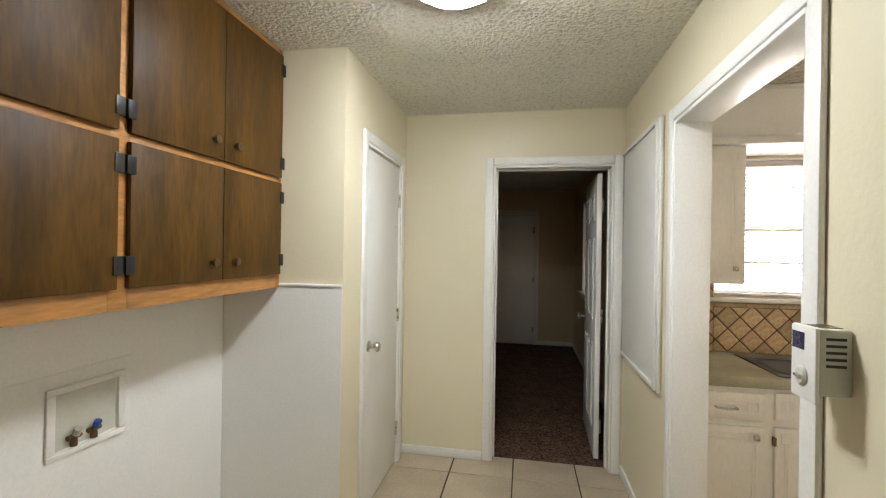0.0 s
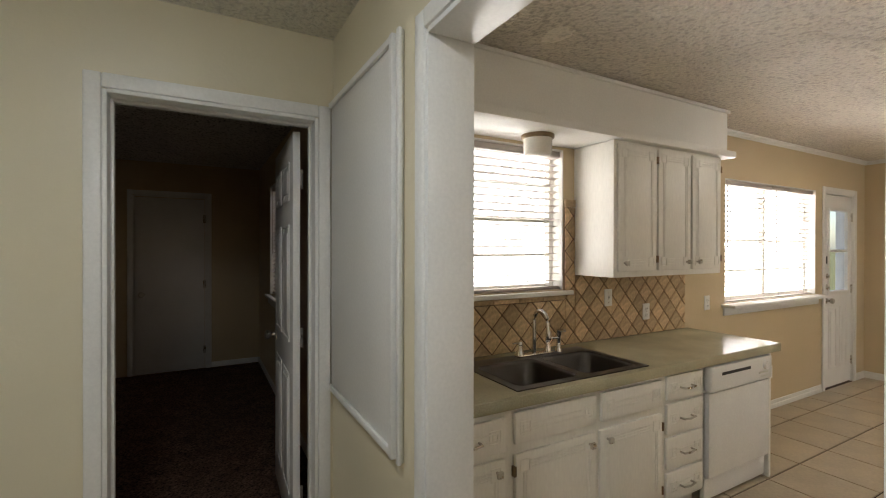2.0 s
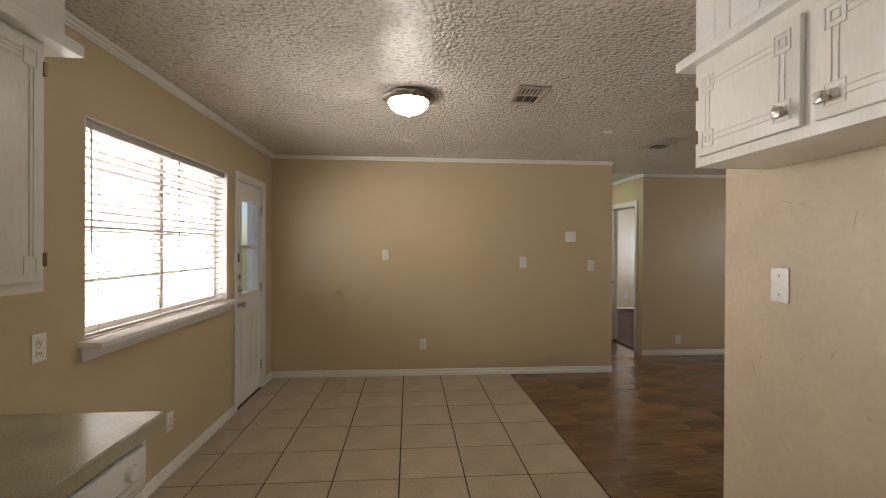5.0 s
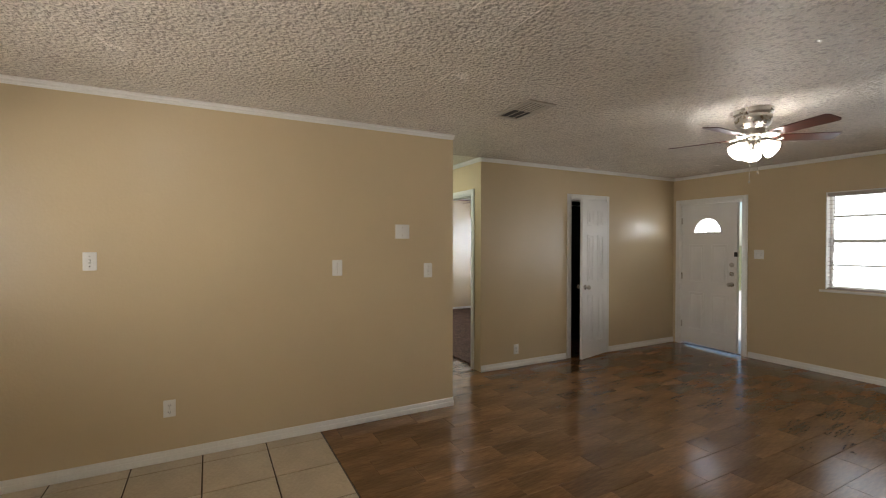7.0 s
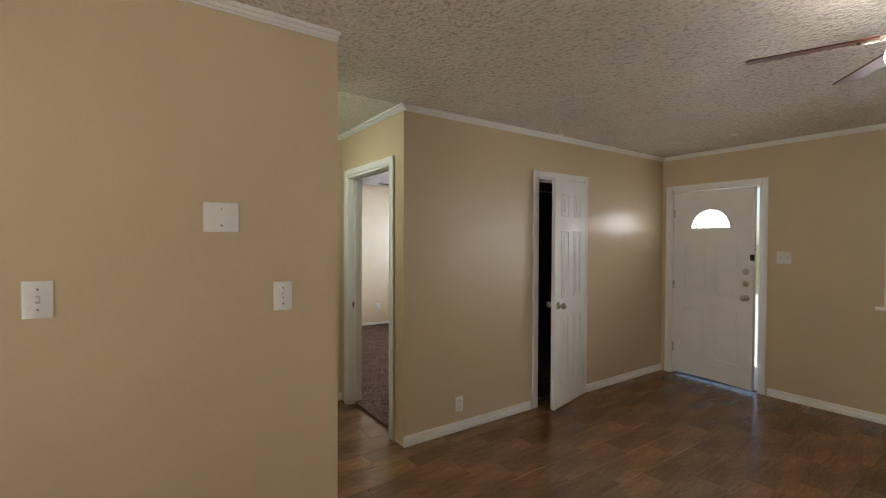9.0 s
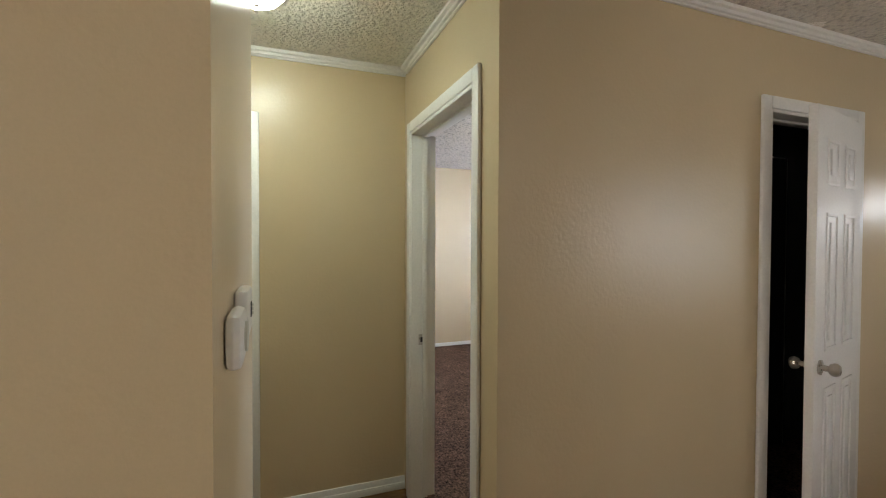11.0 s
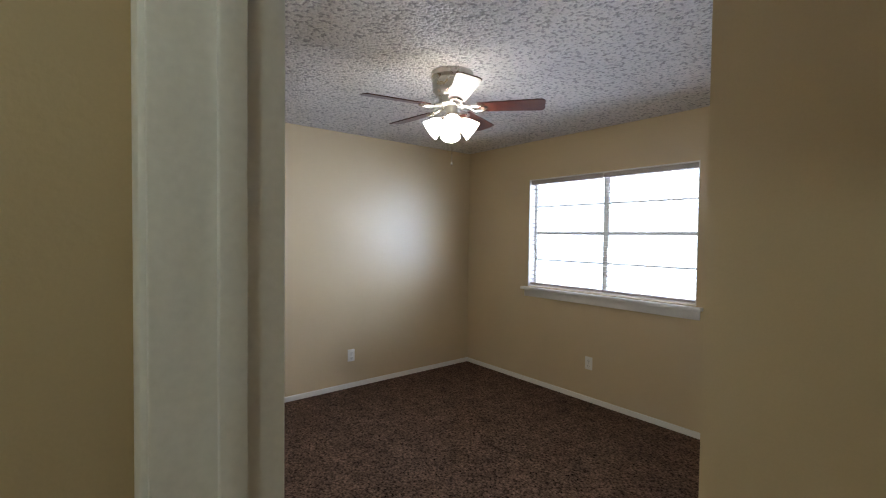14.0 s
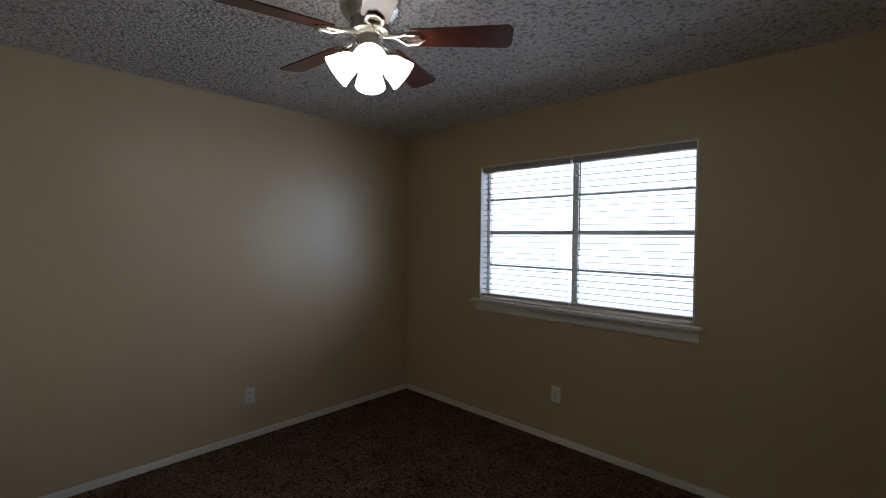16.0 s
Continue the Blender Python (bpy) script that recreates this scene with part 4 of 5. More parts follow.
upper_cabinet(1.645, 2.095, 1.30, [(1.70, 1.335, 2.075, 2.075, dict(style="frame", knob=(2.03, 1.39)))], "white painted single-door wall cabinet")
upper_cabinet(3.06, 4.14, 1.29, [(3.085, 1.325, 3.425, 2.075, dict(style="upper", knob=(3.13, 1.375), hinge=3.43)), (3.445, 1.325, 3.77, 2.075, dict(style="upper", knob=(3.725, 1.375), hinge=3.438)), (3.795, 1.325, 4.115, 2.075, dict(style="upper", knob=(3.84, 1.375), hinge=4.12))], "white painted three-door wall cabinet")


def sink_light():
    e = thing("sink_light", pose(2.62, 3.70, 2.0945), "small drum ceiling light over the sink with opal glass", "ceiling light")
    lathe("canopy", [(0.084, -0.022), (0.092, -0.016), (0.092, 0.0)], BRONZE, e, seg=32)
    lathe("shade", [(0.066, -0.118), (0.078, -0.110), (0.080, -0.024), (0.080, -0.020)], OPAL, e, seg=32)


sink_light()

# facing run: counter, range, tall cabinets, fridge cabinet (local frame turned to face +y)
fr = pose(4.32, 1.07, 0, 0, 0, 180)


def facing(name, x0, x1, z0, depth, doors, label, z1=2.085):
    e = thing(name, fr, label, "cabinet", "white kitchen wall cabinets")
    boxes("body", [(x0, -depth, z0, x1, -0.002, z1)], CABWHITE, e, bev=0.002)
    for q in doors:
        routed_front(e, "door", q[0], q[1], q[2], q[3], -depth, **q[4])
    return e


facing("fridge_cabinet", 0.225, 1.15, 1.725, 0.285, [(0.26, 1.755, 0.66, 2.045, dict(style="frame", knob=(0.62, 1.80), hinge=0.255)), (0.70, 1.755, 1.13, 2.045, dict(style="frame", knob=(0.74, 1.80), hinge=1.135))], "white painted two-door cabinet above the fridge bay")
facing("upper_cabinet", 1.152, 1.66, 1.255, 0.285, [(1.20, 1.30, 1.63, 2.045, dict(style="frame", knob=(1.58, 1.35), hinge=1.19))], "white painted tall wall cabinet beside the fridge bay")
facing("upper_cabinet", 1.662, 2.64, 1.255, 0.285, [(1.69, 1.30, 2.13, 2.045, dict(style="frame")), (2.16, 1.30, 2.60, 2.045, dict(style="frame"))], "white painted wall cabinet above the counter")
s2 = thing("soffit", fr, "white grooved-board soffit with shelf board", "soffit", kind="structure")
boxes("shelf_board", [(0.15, -0.315, 2.086, 2.64, -0.002, 2.122)], WHITE, s2, bev=0.004)
bmr = []
x = 0.205
for k, wd in enumerate((0.10, 0.07, 0.12, 0.16, 0.11, 0.15, 0.16, 0.12, 0.15, 0.16, 0.14, 0.15, 0.16, 0.15, 0.16, 0.15, 0.16)):
    bmr.append((x + 0.002, -0.275, 2.123, x + wd - 0.002, -0.26, 2.42))
    x += wd
boxes("grooved_board", bmr, WHITE, s2, bev=0.002)
boxes("core", [(0.20, -0.262, 2.123, 2.64, -0.002, 2.437)], WHITE, s2)
boxes("top_moulding", [(0.185, -0.292, 2.41, 2.64, -0.26, 2.437)], WHITE, s2, bev=0.004)
bc2 = thing("base_cabinet", fr, "white painted base cabinet beside the range", "cabinet", "white kitchen base cabinets")
boxes("body", [(1.09, -0.57, 0.10, 1.50, -0.002, 0.80), (1.09, -0.51, 0.0, 1.50, -0.002, 0.10)], CABWHITE, bc2)
routed_front(bc2, "drawer", 1.115, 0.635, 1.475, 0.775, -0.57, bar=True)
routed_front(bc2, "door", 1.115, 0.125, 1.475, 0.60, -0.57, style="base", knob=(1.16, 0.55))
c2 = thing("counter", fr, "olive-green laminate counter beside the range", "counter")
boxes("top", [(1.05, -0.60, 0.802, 1.50, -0.002, 0.85)], COUNTER, c2, bev=0.003)


def range_cooker():
    e = thing("kitchen_range", fr @ pose(1.508, 0, 0), "white freestanding kitchen range with coil burners", "range")
    w = 0.76
    boxes("body", [(0, -0.62, 0.03, w, -0.004, 0.845)], ENAMEL, e, bev=0.006)
    boxes("cooktop", [(0, -0.64, 0.846, w, -0.06, 0.872)], ENAMEL, e, bev=0.010)
    boxes("backguard", [(0, -0.06, 0.846, w, -0.004, 1.02)], ENAMEL, e, bev=0.010)
    boxes("oven_door", [(0.02, -0.655, 0.20, w - 0.02, -0.622, 0.74)], ENAMEL, e, bev=0.006)
    tubes("oven_handle", [([(0.08, -0.656, 0.70), (0.08, -0.69, 0.70), (w - 0.08, -0.69, 0.70), (w - 0.08, -0.656, 0.70)], 0.010)], ENAMEL, e)
    for cx, cy, r in ((0.2, -0.47, 0.10), (0.56, -0.47, 0.08), (0.2, -0.2, 0.08), (0.56, -0.2, 0.10)):
        lathe("drip_pan", [(r + 0.015, 0.0), (r + 0.015, 0.004), (r, 0.002), (0.001, 0.002)], CHROME, e, (cx, cy, 0.872), 24)
        pts = [(cx + (r * (0.15 + 0.8 * k / 60)) * math.cos(k * 0.42), cy + (r * (0.15 + 0.8 * k / 60)) * math.sin(k * 0.42), 0.884) for k in range(61)]
        tubes("burner_coil", [(pts, 0.004)], BLACK, e, 6)


range_cooker()

# ---- plates, switches, outlets ----


def plate(x, y, z, rz, kind, w=0.072, h=0.115):
    name = {"outlet": "wall_outlet", "switch": "light_switch", "blank": "blank_plate", "double": "light_switch"}[kind]
    lab = {"outlet": "white duplex wall outlet", "switch": "white toggle light switch on the wall", "blank": "white blank cover plate on the wall", "double": "white two-gang toggle switch plate"}[kind]
    e = thing(name, pose(x, y, z, 0, 0, rz), lab, name.replace("_", " "))
    boxes("plate", [(-w / 2, -0.006, -h / 2, w / 2, -0.0005, h / 2)], PLASTIC, e, bev=0.003)
    if kind == "outlet":
        boxes("socket", [(-0.017, -0.009, 0.008, 0.017, -0.005, 0.038), (-0.017, -0.009, -0.038, 0.017, -0.005, -0.008)], PLASTIC, e, bev=0.003)
        boxes("slot", [(sx - 0.0015, -0.0095, zz, sx + 0.0015, -0.0088, zz + 0.010) for sx in (-0.007, 0.007) for zz in (0.018, -0.028)] + [(-0.002, -0.0095, zz, 0.002, -0.0088, zz + 0.004) for zz in (0.011, -0.035)], SHADEBLACK, e)
    elif kind in ("switch", "double"):
        for sx in ((0,) if kind == "switch" else (-0.024, 0.024)):
            boxes("toggle", [(sx - 0.005, -0.020, -0.004, sx + 0.005, -0.005, 0.010)], PLASTIC, e, bev=0.002)
            boxes("slot", [(sx - 0.006, -0.0068, -0.014, sx + 0.006, -0.0058, 0.014)], GREYPLASTIC, e)
    boxes("screw", [(-0.003, -0.0075, s * h * 0.27 - 0.003, 0.003, -0.0055, s * h * 0.27 + 0.003) for s in ((1, -1) if kind != "outlet" else (0,))], STEEL, e)
    return e


plate(3.36, 3.845, 1.13, 0, "switch")
plate(3.75, 3.845, 1.01, 0, "outlet")
plate(4.515, 3.86, 1.025, 0, "outlet")
plate(5.50, 3.86, 0.335, 0, "outlet")
plate(7.56, 2.62, 1.355, -90, "switch")
plate(7.56, 1.062, 1.275, -90, "switch", 0.080, 0.125)
plate(7.56, 0.262, 1.235, -90, "switch", 0.080, 0.125)
plate(7.56, 0.505, 1.57, -90, "blank", 0.13, 0.12)
plate(7.56, 2.20, 0.355, -90, "outlet")
plate(8.30, -1.27, 0.21, -90, "outlet")
plate(7.13, -4.2, 1.335, 180, "double", 0.115, 0.115)
plate(12.56, -2.69, 0.33, -90, "outlet")
plate(10.95, -4.2, 0.365, 180, "outlet")
plate(4.05, 1.07, 1.315, 180, "blank", 0.075, 0.12)
plate(3.63, 1.07, 1.31, 180, "blank", 0.10, 0.125)
cap = thing("gas_cap", pose(7.56, 3.13, 0.91, 0, 0, -90), "tan painted round wall cap", "wall cap")
lathe("disc", [(0.05, 0), (0.048, 0.005), (0.02, 0.009), (0.018, 0.02), (0.001, 0.021)], TAN, cap, (0, -0.0005, 0), 24, OUT)

th = thing("thermostat", pose(7.91, 0.01, 1.315, 0, 0, 0), "white wall thermostat with small dark display", "thermostat")
boxes("body", [(-0.06, -0.026, -0.045, 0.06, -0.0005, 0.045)], PLASTIC, th, bev=0.008)
boxes("display", [(-0.012, -0.0275, -0.012, 0.022, -0.0258, 0.016)], SHADEBLACK, th)
boxes("button", [(0.04, -0.029, 0.008 * k - 0.014, 0.048, -0.0258, 0.008 * k - 0.009) for k in range(3)], GREYPLASTIC, th)
t2 = thing("door_chime", pose(7.735, 0.01, 1.30, 0, 0, 0), "white rounded wall control with ring dial", "wall control")
boxes("body", [(-0.06, -0.026, -0.042, 0.06, -0.0005, 0.042)], PLASTIC, t2, bev=0.014)
lathe("ring", [(0.024, 0), (0.024, 0.004), (0.016, 0.005), (0.001, 0.003)], GREYPLASTIC, t2, (0.0, -0.026, 0.0), 20, OUT)
plate(8.06, 0.01, 1.26, 0, "switch")
st = thing("strike_plate", pose(9.286, -0.82, 0.905, 0, 0, -90), "steel strike plate on the bedroom door jamb", "strike plate")
boxes("plate", [(-0.018, -0.003, -0.03, 0.018, 0.0, 0.03)], STEEL, st, bev=0.001)
boxes("slot", [(-0.008, -0.004, -0.014, 0.008, -0.0028, 0.014)], SHADEBLACK, st)

# scuffs and scratches left on the fridge bay wall
rs = random.Random(5)
bm = bmesh.new()
for _ in range(22):
    sx, sz, an, ln = rs.uniform(3.05, 4.25), rs.uniform(0.95, 1.70), rs.uniform(0.3, 2.2), rs.uniform(0.006, 0.05)
    p0 = Vector((sx, 1.0705, sz))
    dv = Vector((math.cos(an) * ln, 0, math.sin(an) * ln))
    add_tube(bm, [p0, p0 + dv * 0.5 + Vector((rs.uniform(-0.004, 0.004), 0, 0)), p0 + dv], [0.0004, 0.0010, 0.0004], 5)
tagged(finish("wall_scuffs", bm, mat("scuff_brown", (0.36, 0.27, 0.18), 0.7)), "brown scuffs and scratches on the fridge bay wall", "scuffs", kind="stuff")

# ---- ceiling fixtures ----


def dome_light(x, y, material, label, r=0.16, drop=0.11, finial=True):
    e = thing("ceiling_light", pose(x, y, H), label, "ceiling light")
    lathe("pan", [(r * 0.86, -0.050), (r * 0.97, -0.047), (r * 1.06, -0.034), (r * 1.10, -0.028), (r * 1.05, -0.012), (r * 0.9, -0.001)], STEEL, e, seg=40)
    lathe("bowl", [(0.006, -drop - 0.014), (r * 0.32, -drop - 0.009), (r * 0.58, -drop + 0.008), (r * 0.76, -drop + 0.034), (r * 0.83, -0.051)], material, e, seg=40)
    if finial:
        lathe("finial", [(0.003, -drop - 0.044), (0.010, -drop - 0.036), (0.006, -drop - 0.024), (0.012, -drop - 0.014)], STEEL, e, seg=14)
    return e


dome_light(5.52, 2.37, GLOW_DINING, "brushed nickel dome ceiling light, lit")
dome_light(0.60, 2.25, GLOW_LAUNDRY, "round laundry ceiling light, lit", r=0.19, drop=0.09, finial=False)
dome_light(8.76, 0.0, GLOW_HALL, "round hall ceiling light, lit", r=0.13, drop=0.10)
# The bathroom's lamp is out of view, added to light what its door shows.
dome_light(10.6, 0.1, GLOW_BATH_FILL, "unseen bathroom ceiling light added to brighten the room, lit", r=0.14, drop=0.10)


def vent(x, y, w, d, rz=0, damp=0.5):
    e = thing("ceiling_vent", pose(x, y, H, 0, 0, rz), "white metal ceiling air register with louvres", "vent", "ceiling registers")
    f = 0.03
    boxes("frame", [(-w / 2, -d / 2, -0.012, w / 2, -d / 2 + f, -0.001), (-w / 2, d / 2 - f, -0.012, w / 2, d / 2, -0.001), (-w / 2, -d / 2 + f, -0.012, -w / 2 + f, d / 2 - f, -0.001), (w / 2 - f, -d / 2 + f, -0.012, w / 2, d / 2 - f, -0.001), (-0.008, -d / 2 + f, -0.010, 0.008, d / 2 - f, -0.002)], VENTMETAL, e, bev=0.003)
    # Flat near-black sheet paints the duct's shade; sparser louvres leave one half dark.
    boxes("cavity", [(-w / 2 + f, -d / 2 + f, -0.003, w / 2 - f, d / 2 - f, -0.0005)], SHADEBLACK, e)
    n = 6
    rows = []
    for k in range(n):
        yy = -d / 2 + f + (d - 2 * f) * (k + 0.5) / n
        rows.append((-w / 2 + f, yy - 0.0055, -0.010, -0.008, yy + 0.0055, -0.004))
        if k % 2:
            rows.append((0.008, yy - 0.0015, -0.008, w / 2 - f, yy + 0.0015, -0.005))
    boxes("louvre", rows, VENTMETAL, e)


vent(5.435, 1.59, 0.32, 0.21)
vent(6.64, -0.06, 0.43, 0.24)
vent(9.90, -1.50, 0.40, 0.19, 0)


def ceiling_fan(x, y, angle, r, label, shades, gap, drop=0.0):
    e = thing("ceiling_fan", pose(x, y, H, 0, 0, angle), label, "ceiling fan", "flush ceiling fans")
    lathe("motor_housing", [(0.055, -0.195), (0.075, -0.185), (0.078, -0.140), (0.095, -0.125), (0.112, -0.105), (0.112, -0.085), (0.118, -0.075), (0.118, -0.055), (0.112, -0.045), (0.125, -0.030), (0.125, -0.001)], STEEL, e, seg=36)
    lathe("light_hub", [(0.022, -0.290 - drop), (0.038, -0.275 - drop), (0.042, -0.245 - drop), (0.038, -0.220), (0.045, -0.210), (0.045, -0.190)], STEEL, e, seg=24)
    for k in range(5):
        a = radians(72 * k)
        rot = Matrix.Rotation(a, 4, "Z") @ Matrix.Translation((0, 0, -0.200)) @ Matrix.Rotation(radians(-12), 4, "X")
        bm = bmesh.new()
        outline = []
        for t in range(9):
            u = t / 8
            outline.append((0.155 + (r - 0.155 - 0.02) * u, 0.048 + 0.016 * u))
        pts = outline + [(r - 0.008, 0.055), (r, 0.04)]
        pts = pts + [(px, -py) for px, py in reversed(pts)]
        top = [bm.verts.new(rot @ Vector((px, py, 0.003))) for px, py in pts]
        bot = [bm.verts.new(rot @ Vector((px, py, -0.003))) for px, py in pts]
        bm.faces.new(top)
        bm.faces.new(list(reversed(bot)))
        for i in range(len(pts)):
            bm.faces.new((top[i], bot[i], bot[(i + 1) % len(pts)], top[(i + 1) % len(pts)]))
        finish("blade", bm, CHERRY, e)
        bm = bmesh.new()
        loop = [(0.085, 0, 0.012), (0.11, 0.010, 0.002), (0.14, 0.030, -0.006), (0.185, 0.024, -0.007), (0.205, 0, -0.007), (0.185, -0.024, -0.007), (0.14, -0.030, -0.006), (0.11, -0.010, 0.002), (0.085, 0, 0.012)]
        add_tube(bm, [rot @ Vector(p) for p in loop], 0.008, 8)
        add_tube(bm, [rot @ Vector(p) for p in ((0.05, 0, 0.012), (0.10, 0, 0.006))], 0.011, 8)
        finish("blade_iron", bm, STEEL, e, smooth=True)
    for k in range(shades):
        a = 2 * math.pi * (k + gap) / shades
        tilt = Matrix.Rotation(a, 4, "Z") @ Matrix.Rotation(radians(-52), 4, "Y")
        base = Vector((0.050 * math.cos(a), 0.050 * math.sin(a), -0.250 - drop))
        bm = bmesh.new()
        add_lathe(bm, [(0.052, -0.102), (0.062, -0.100), (0.058, -0.086), (0.052, -0.068), (0.047, -0.045), (0.037, -0.024), (0.025, -0.009), (0.020, 0.0)], base, 20, tilt)
        finish("shade", bm, GLOW_FAN, e, smooth=True, label="frosted white glass shade, lit")
        bm = bmesh.new()
        add_lathe(bm, [(0.024, -0.012), (0.026, 0.0), (0.018, 0.02)], base, 14, tilt)
        finish("shade_holder", bm, STEEL, e, smooth=True)
    for dx, ln in ((0.02, 0.26), (-0.03, 0.20)) if shades == 3 else ((0.0, 0.27),):
        tubes("pull_chain", [([(dx, 0.01, -0.25), (dx, 0.01, -0.25 - ln)], 0.002)], STEEL, e, 6)
        lathe("pull_ball", [(0.001, -0.02), (0.007, -0.012), (0.006, -0.004), (0.001, 0.0)], STEEL, e, (dx, 0.01, -0.25 - ln), 10)
    return e


ceiling_fan(10.76, -2.40, 77, 0.54, "brushed nickel ceiling fan with cherry blades and lit shades", 4, 0.73, 0.025)
ceiling_fan(5.86, -1.54, 20, 0.56, "brushed nickel living room ceiling fan with dark blades", 3, 0.35)

# ---- bathroom seen through its door ----
wn2 = thing("bath_wainscot", pose(9.58, 0.80, 0), "white painted bathroom wainscot with cap rail", "wainscot", kind="structure")
boxes("board", [(0.0, -0.008, 0.10, 2.2, -0.001, 0.90)], BOARD, wn2)
boxes("cap_rail", [(0.0, -0.022, 0.90, 2.2, -0.001, 0.925)], WHITE, wn2, bev=0.004)
for k in range(11):
    boxes("base_tile", [(0.19 * k + 0.002, -0.014, 0.0, 0.19 * k + 0.188, -0.001, 0.098)], BATHTILE, wn2, bev=0.002)
tb = thing("towel_bar", pose(10.95, 0.80, 1.37), "chrome towel bar on the bathroom wall", "towel bar")
for x in (0.0, 0.55):
    boxes("bracket", [(x - 0.016, -0.075, -0.03, x + 0.016, -0.001, 0.03)], CHROME, tb, bev=0.006)
tubes("bar", [([(0.0, -0.06, 0.0), (0.55, -0.06, 0.0)], 0.009)], CHROME, tb, 12)
tubm = thing("bathtub", pose(11.75, -0.765, 0), "white enamel bathtub against the tiled wall", "bathtub")
boxes("apron", [(0.0, 0.0, 0.0, 0.06, 1.56, 0.42)], ENAMEL, tubm, bev=0.012)
boxes("rim", [(0.06, 0.0, 0.36, 0.12, 1.56, 0.42), (0.60, 0.0, 0.36, 0.67, 1.56, 0.42), (0.12, 0.0, 0.36, 0.60, 0.10, 0.42), (0.12, 1.46, 0.36, 0.60, 1.56, 0.42)], ENAMEL, tubm, bev=0.012)
boxes("basin", [(0.06, 0.0, 0.0, 0.67, 1.56, 0.10)], ENAMEL, tubm)
ws = thing("tub_surround", pose(0, 0, 0), "veined stone-look tile tub surround", "tile surround", kind="structure")
boxes("grout_bed", [(12.41, -0.765, 0.42, 12.415, 0.795, 2.1), (11.78, 0.788, 0.42, 12.41, 0.795, 2.1)], GROUT, ws)
for i in range(6):
    for k in range(6):
        boxes("wall_tile", [(12.40, -0.76 + 0.26 * i + 0.003, 0.43 + 0.28 * k, 12.41, -0.76 + 0.26 * (i + 1) - 0.003, 0.43 + 0.28 * (k + 1) - 0.006)], MARBLE, ws)
for i in range(2):
    for k in range(6):
        boxes("wall_tile", [(11.79 + 0.30 * i, 0.780, 0.43 + 0.28 * k, 11.79 + 0.30 * (i + 1) - 0.005, 0.788, 0.43 + 0.28 * (k + 1) - 0.006)], MARBLE, ws)

# ---- outside, seen through the door glass ----
for k in range(60):
    if k == 0:
        fc = thing("garden_fence", pose(2.0, 11.5, -0.15), "weathered wooden picket fence behind the house", "fence")
        shared = None
    bmf = boxes("picket", [(0, 0, 0, 0.135, 0.02, 1.75)], FENCE, fc) if k == 0 else new("picket", shared)
    shared = bmf.data
    bmf.parent = fc
    bmf.location = (k * 0.145, 0, 0)
boxes("rail", [(0, 0.02, 0.4, 8.7, 0.06, 0.49), (0, 0.02, 1.3, 8.7, 0.06, 1.39)], FENCE, fc)


def tree(x, y, h, seed):
    rnd = random.Random(seed)
    e = thing("garden_tree", pose(x, y, -0.15), "leafy garden tree with spreading limbs", "tree")
    rows = [([(0, 0, 0), (0.05, 0.02, h * 0.25), (0.0, 0.05, h * 0.5), (0.05, 0, h * 0.75)], [0.16, 0.13, 0.10, 0.05])]
    tips = []
    for k in range(9):
        a, z = k * 2.4, h * (0.35 + 0.05 * k)
        tip = Vector((math.cos(a) * h * 0.28, math.sin(a) * h * 0.28, z + h * 0.2))
        rows.append(([(0, 0, z * 0.95), tuple(tip * 0.5 + Vector((0, 0, z * 0.5))), tuple(tip)], [0.06, 0.04, 0.015]))
        tips += [tip, tip * 0.6 + Vector((0, 0, z * 0.45))]
    tubes("trunk", rows, BARK, e, 8)
    bm = bmesh.new()
    for tip in tips:
        for _ in range(220):
            p = tip + Vector((rnd.gauss(0, 0.42), rnd.gauss(0, 0.42), rnd.gauss(0, 0.32)))
            u = Vector((rnd.gauss(0, 1), rnd.gauss(0, 1), rnd.gauss(0, 0.6))).normalized() * 0.06
            w = u.orthogonal().normalized() * 0.03
            bm.faces.new([bm.verts.new(p - u), bm.verts.new(p + w), bm.verts.new(p + u), bm.verts.new(p - w)])
    tagged(finish("crown", bm, LEAF, e), kind="stuff")


tree(8.6, 9.9, 4.6, 3)

# ---- backsplash of diagonal stone tiles ----


def clip_poly(poly, x0, z0, x1, z1):
    for axis, lim, sign in ((0, x0, 1), (0, x1, -1), (1, z0, 1), (1, z1, -1)):
        out = []
        for i, p in enumerate(poly):
            q = poly[(i + 1) % len(poly)]
            a, b = sign * (p[axis] - lim), sign * (q[axis] - lim)
            if a >= 0:
                out.append(p)
            if a * b < 0:
                t = a / (a - b)
                out.append((p[0] + t * (q[0] - p[0]), p[1] + t * (q[1] - p[1])))
        poly = out
        if len(poly) < 3:
            return []
    return poly


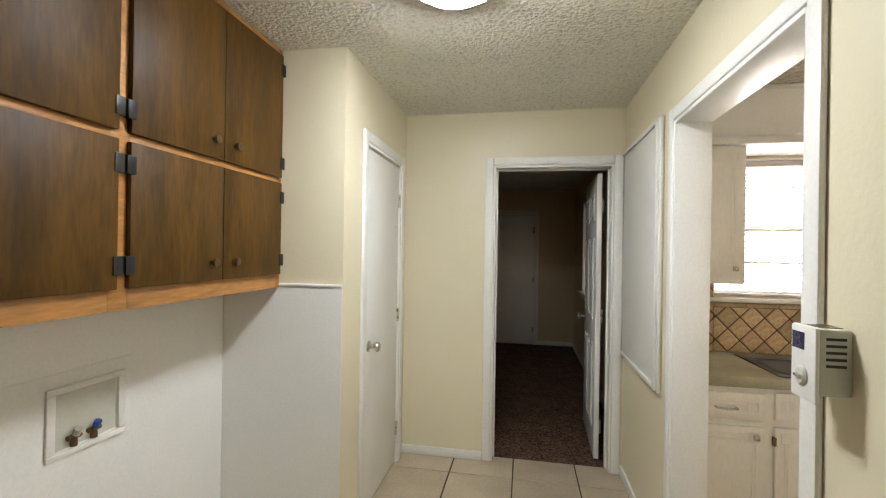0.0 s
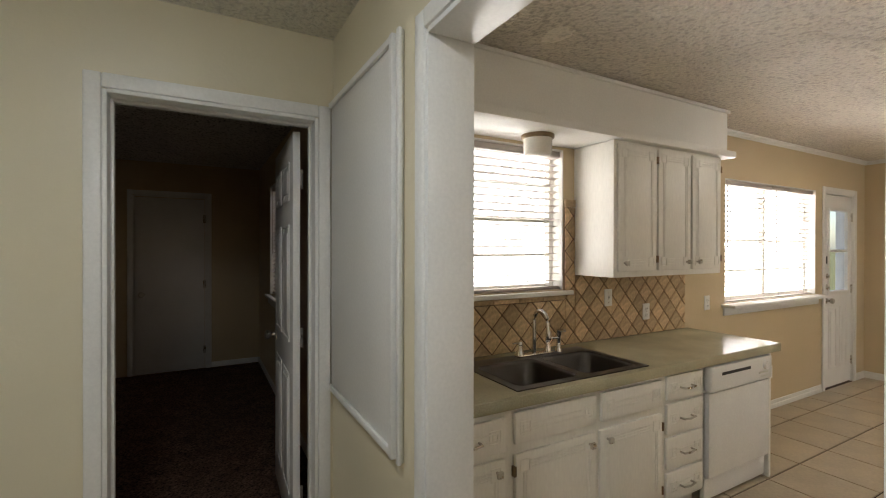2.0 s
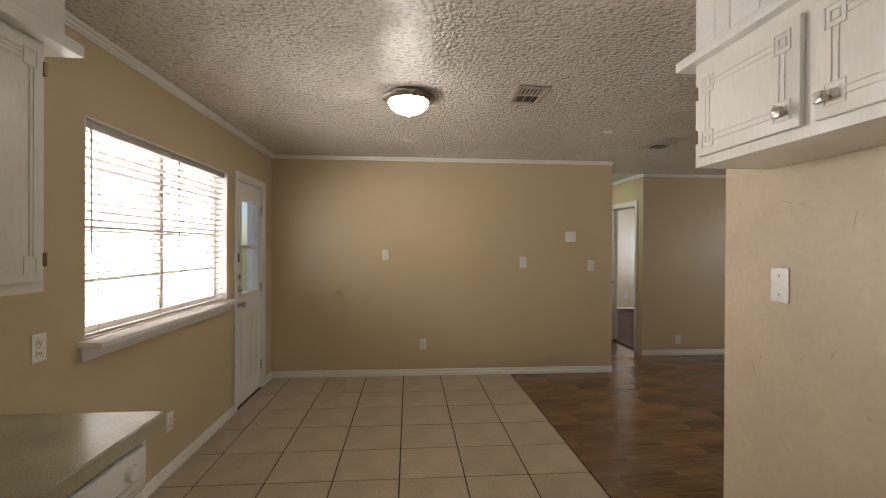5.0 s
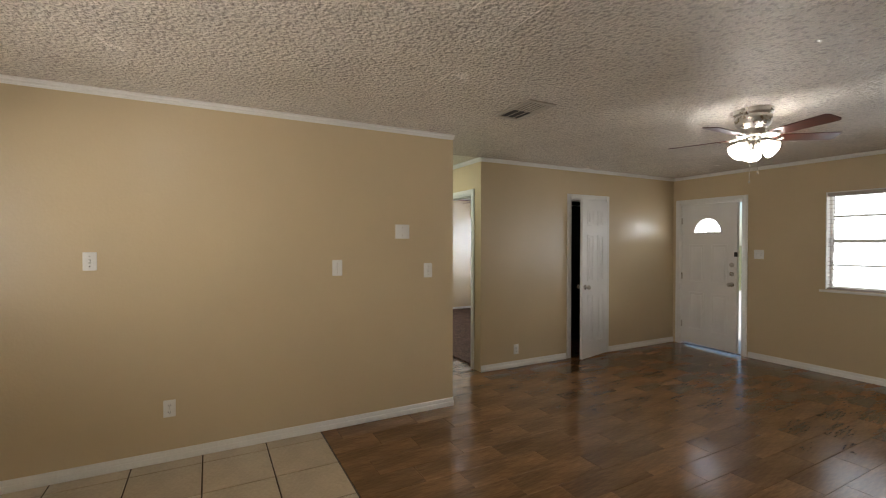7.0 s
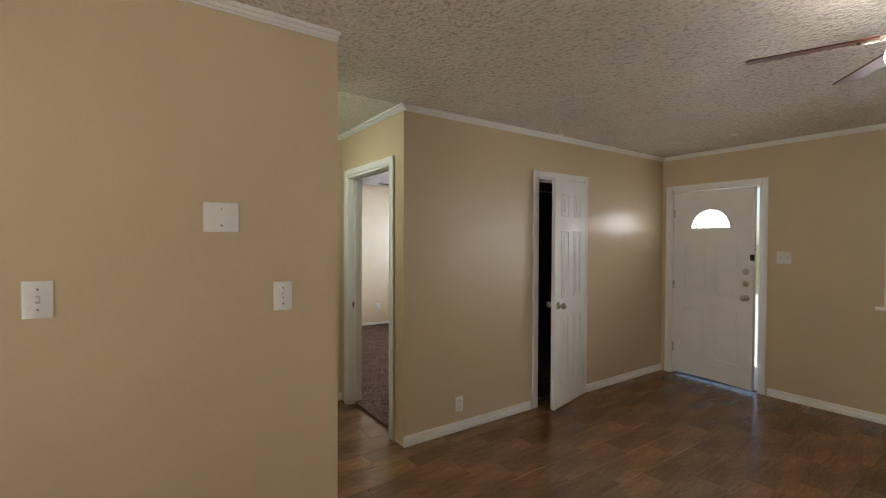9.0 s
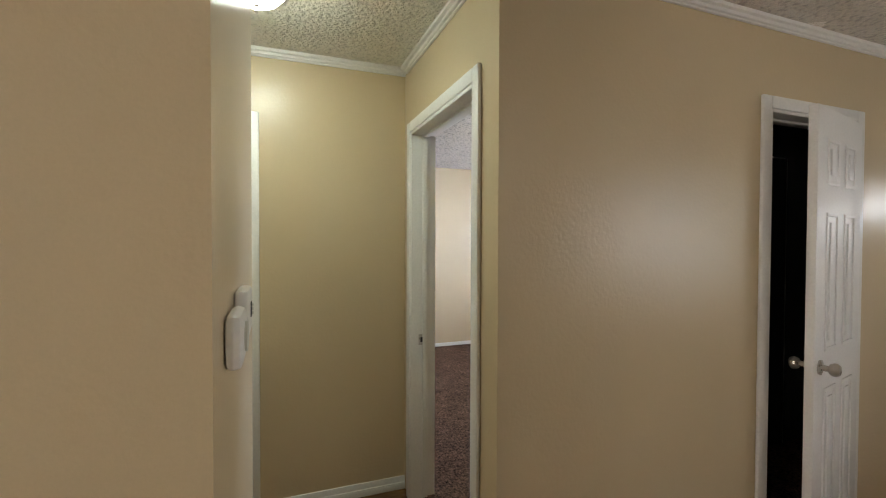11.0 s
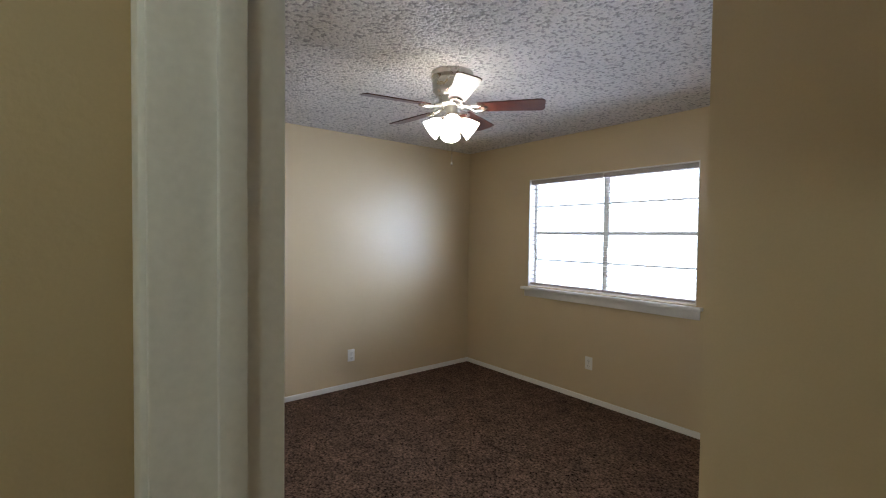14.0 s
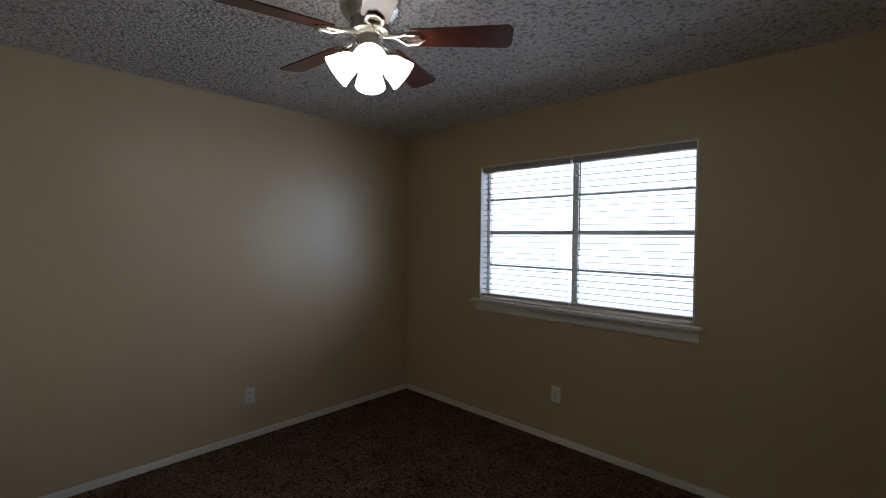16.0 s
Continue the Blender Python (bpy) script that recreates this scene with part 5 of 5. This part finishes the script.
bs = thing("backsplash", pose(0, 0, 0), "diagonal travertine tile backsplash with brown grout", "backsplash", kind="structure")
RECTS = ((1.645, 0.852, 2.05, 1.298), (2.05, 0.852, 2.972, 1.135), (2.972, 0.852, 3.058, 1.72), (3.058, 0.852, 4.21, 1.288))
boxes("grout_bed", [(a, 3.8500, b, c, 3.859, d) for a, b, c, d in RECTS], STONEGROUT, bs)
DX, DZ, GAP = 0.070, 0.074, 0.006
full = {}
for rect in RECTS:
    for i in range(-2, 44):
        for k in range(-1, 16):
            if (i + k) % 2:
                continue
            cx, cz = 1.645 + i * DX, 0.852 + k * DZ
            whole = [(cx - DX + GAP, cz), (cx, cz - DZ + GAP), (cx + DX - GAP, cz), (cx, cz + DZ - GAP)]
            poly = clip_poly(whole, rect[0] + 0.002, rect[1] + 0.002, rect[2] - 0.002, rect[3] - 0.002)
            if len(poly) < 3:
                continue
            area = abs(sum(p[0] * q[1] - q[0] * p[1] for p, q in zip(poly, poly[1:] + poly[:1]))) / 2
            if area < 0.0004:
                continue
            ref = (cx, cz)
            key = tuple((round(p[0] - cx, 3), round(p[1] - cz, 3)) for p in poly)
            if key not in full:
                bm = bmesh.new()
                mx, mz = sum(p[0] for p in poly) / len(poly) - cx, sum(p[1] for p in poly) / len(poly) - cz
                back = [bm.verts.new((p[0] - cx, 0.0, p[1] - cz)) for p in poly]
                mid_ = [bm.verts.new((p[0] - cx, -0.006, p[1] - cz)) for p in poly]
                front = [bm.verts.new((mx + (p[0] - cx - mx) * 0.94, -0.008, mz + (p[1] - cz - mz) * 0.94)) for p in poly]
                for ra, rb in ((back, mid_), (mid_, front)):
                    for j in range(len(poly)):
                        bm.faces.new((ra[j], ra[(j + 1) % len(poly)], rb[(j + 1) % len(poly)], rb[j]))
                bm.faces.new(front)
                o = finish("tile", bm, STONE, bs)
                full[key] = o.data
            else:
                o = new("tile", full[key])
                o.parent = bs
            o.location = (cx, 3.851 + 0.001 * random.random(), cz)
            o.rotation_euler = (random.uniform(-0.008, 0.008), 0, random.uniform(-0.008, 0.008))
for k in range(5):
    boxes("border_tile", [(2.052 + 0.184 * k + 0.002, 3.838, 1.138, 2.052 + 0.184 * (k + 1) - 0.002, 3.850, 1.164)], STONE, bs, bev=0.003)
boxes("border_tile", [(2.972, 3.84, 1.722, 3.058, 3.859, 1.768)], STONE, bs, bev=0.003)

# ---- floor tiles ----
PX, PY, X0, Y0 = 0.4140, 0.410, 0.386, 3.645


def floor_tile(parent, cache, name, x0, y0, x1, y1, material, thick=0.006, bev=0.002, ztop=0.0):
    key = (round(x1 - x0, 3), round(y1 - y0, 3))
    w, d = x1 - x0, y1 - y0
    if key not in cache:
        bm = bmesh.new()
        lo = [bm.verts.new(p) for p in ((-w / 2, -d / 2, -thick), (w / 2, -d / 2, -thick), (w / 2, d / 2, -thick), (-w / 2, d / 2, -thick))]
        md = [bm.verts.new((v.co.x, v.co.y, -bev)) for v in lo]
        tp = [bm.verts.new((v.co.x * (1 - 2 * bev / w), v.co.y * (1 - 2 * bev / d), 0)) for v in lo]
        for ra, rb in ((lo, md), (md, tp)):
            for j in range(4):
                bm.faces.new((ra[j], ra[(j + 1) % 4], rb[(j + 1) % 4], rb[j]))
        bm.faces.new(tp)
        o = finish(name, bm, material, parent)
        cache[key] = o.data
    else:
        o = new(name, cache[key])
        o.parent = parent
    o.location = ((x0 + x1) / 2, (y0 + y1) / 2, ztop)
    return o


kf = thing("floor", pose(0, 0, 0), "beige ceramic floor tiles with dark brown grout", "tile floor", kind="structure")
cache = {}
for i in range(-3, 18):
    for k in range(-11, 2):
        a, b = X0 + i * PX, X0 + (i + 1) * PX
        c, d = Y0 + k * PY, Y0 + (k + 1) * PY
        for lo_x, lo_y, hi_x, hi_y in ((-0.64, -0.5, 1.60, 3.93), (1.60, 1.195, 7.56, 3.86)):
            q = (max(a, lo_x) + 0.0045, max(c, lo_y) + 0.0045, min(b, hi_x) - 0.0045, min(d, hi_y) - 0.0045)
            if q[2] - q[0] > 0.02 and q[3] - q[1] > 0.02:
                floor_tile(kf, cache, "tile", *q, TILE)
lf = thing("floor_planks", pose(0, 0, 0), "dark brown wood-look plank floor in the living room and hall", "plank floor", kind="structure")
cache = {}
PWID, PLEN = 0.205, 0.62
for i in range(0, 36):
    a = 2.62 + i * PWID
    off = (i * 0.37) % 1.0 * PLEN
    for k in range(-1, 10):
        c = -4.2 + k * PLEN + off - PLEN
        for lo_x, lo_y, hi_x, hi_y in ((2.62, -4.2, 8.36, 1.19), (8.36, -0.83, 9.51, 1.19)):
            q = (max(a, lo_x) + 0.001, max(c, lo_y) + 0.001, min(a + PWID, hi_x) - 0.001, min(c + PLEN, hi_y) - 0.001)
            if q[2] - q[0] > 0.01 and q[3] - q[1] > 0.01:
                floor_tile(lf, cache, "plank", *q, PLANK, bev=0.0007)
bf = thing("floor_bath", pose(0, 0, 0), "small white bathroom floor tiles with dark grout", "tile floor", kind="structure")
cache = {}
for i in range(0, 12):
    for k in range(0, 9):
        q = (9.52 + 0.19 * i + 0.003, -0.77 + 0.19 * k + 0.003, min(9.52 + 0.19 * (i + 1), 11.75) - 0.003, min(-0.77 + 0.19 * (k + 1), 0.79) - 0.003)
        floor_tile(bf, cache, "tile", *q, BATHTILE)
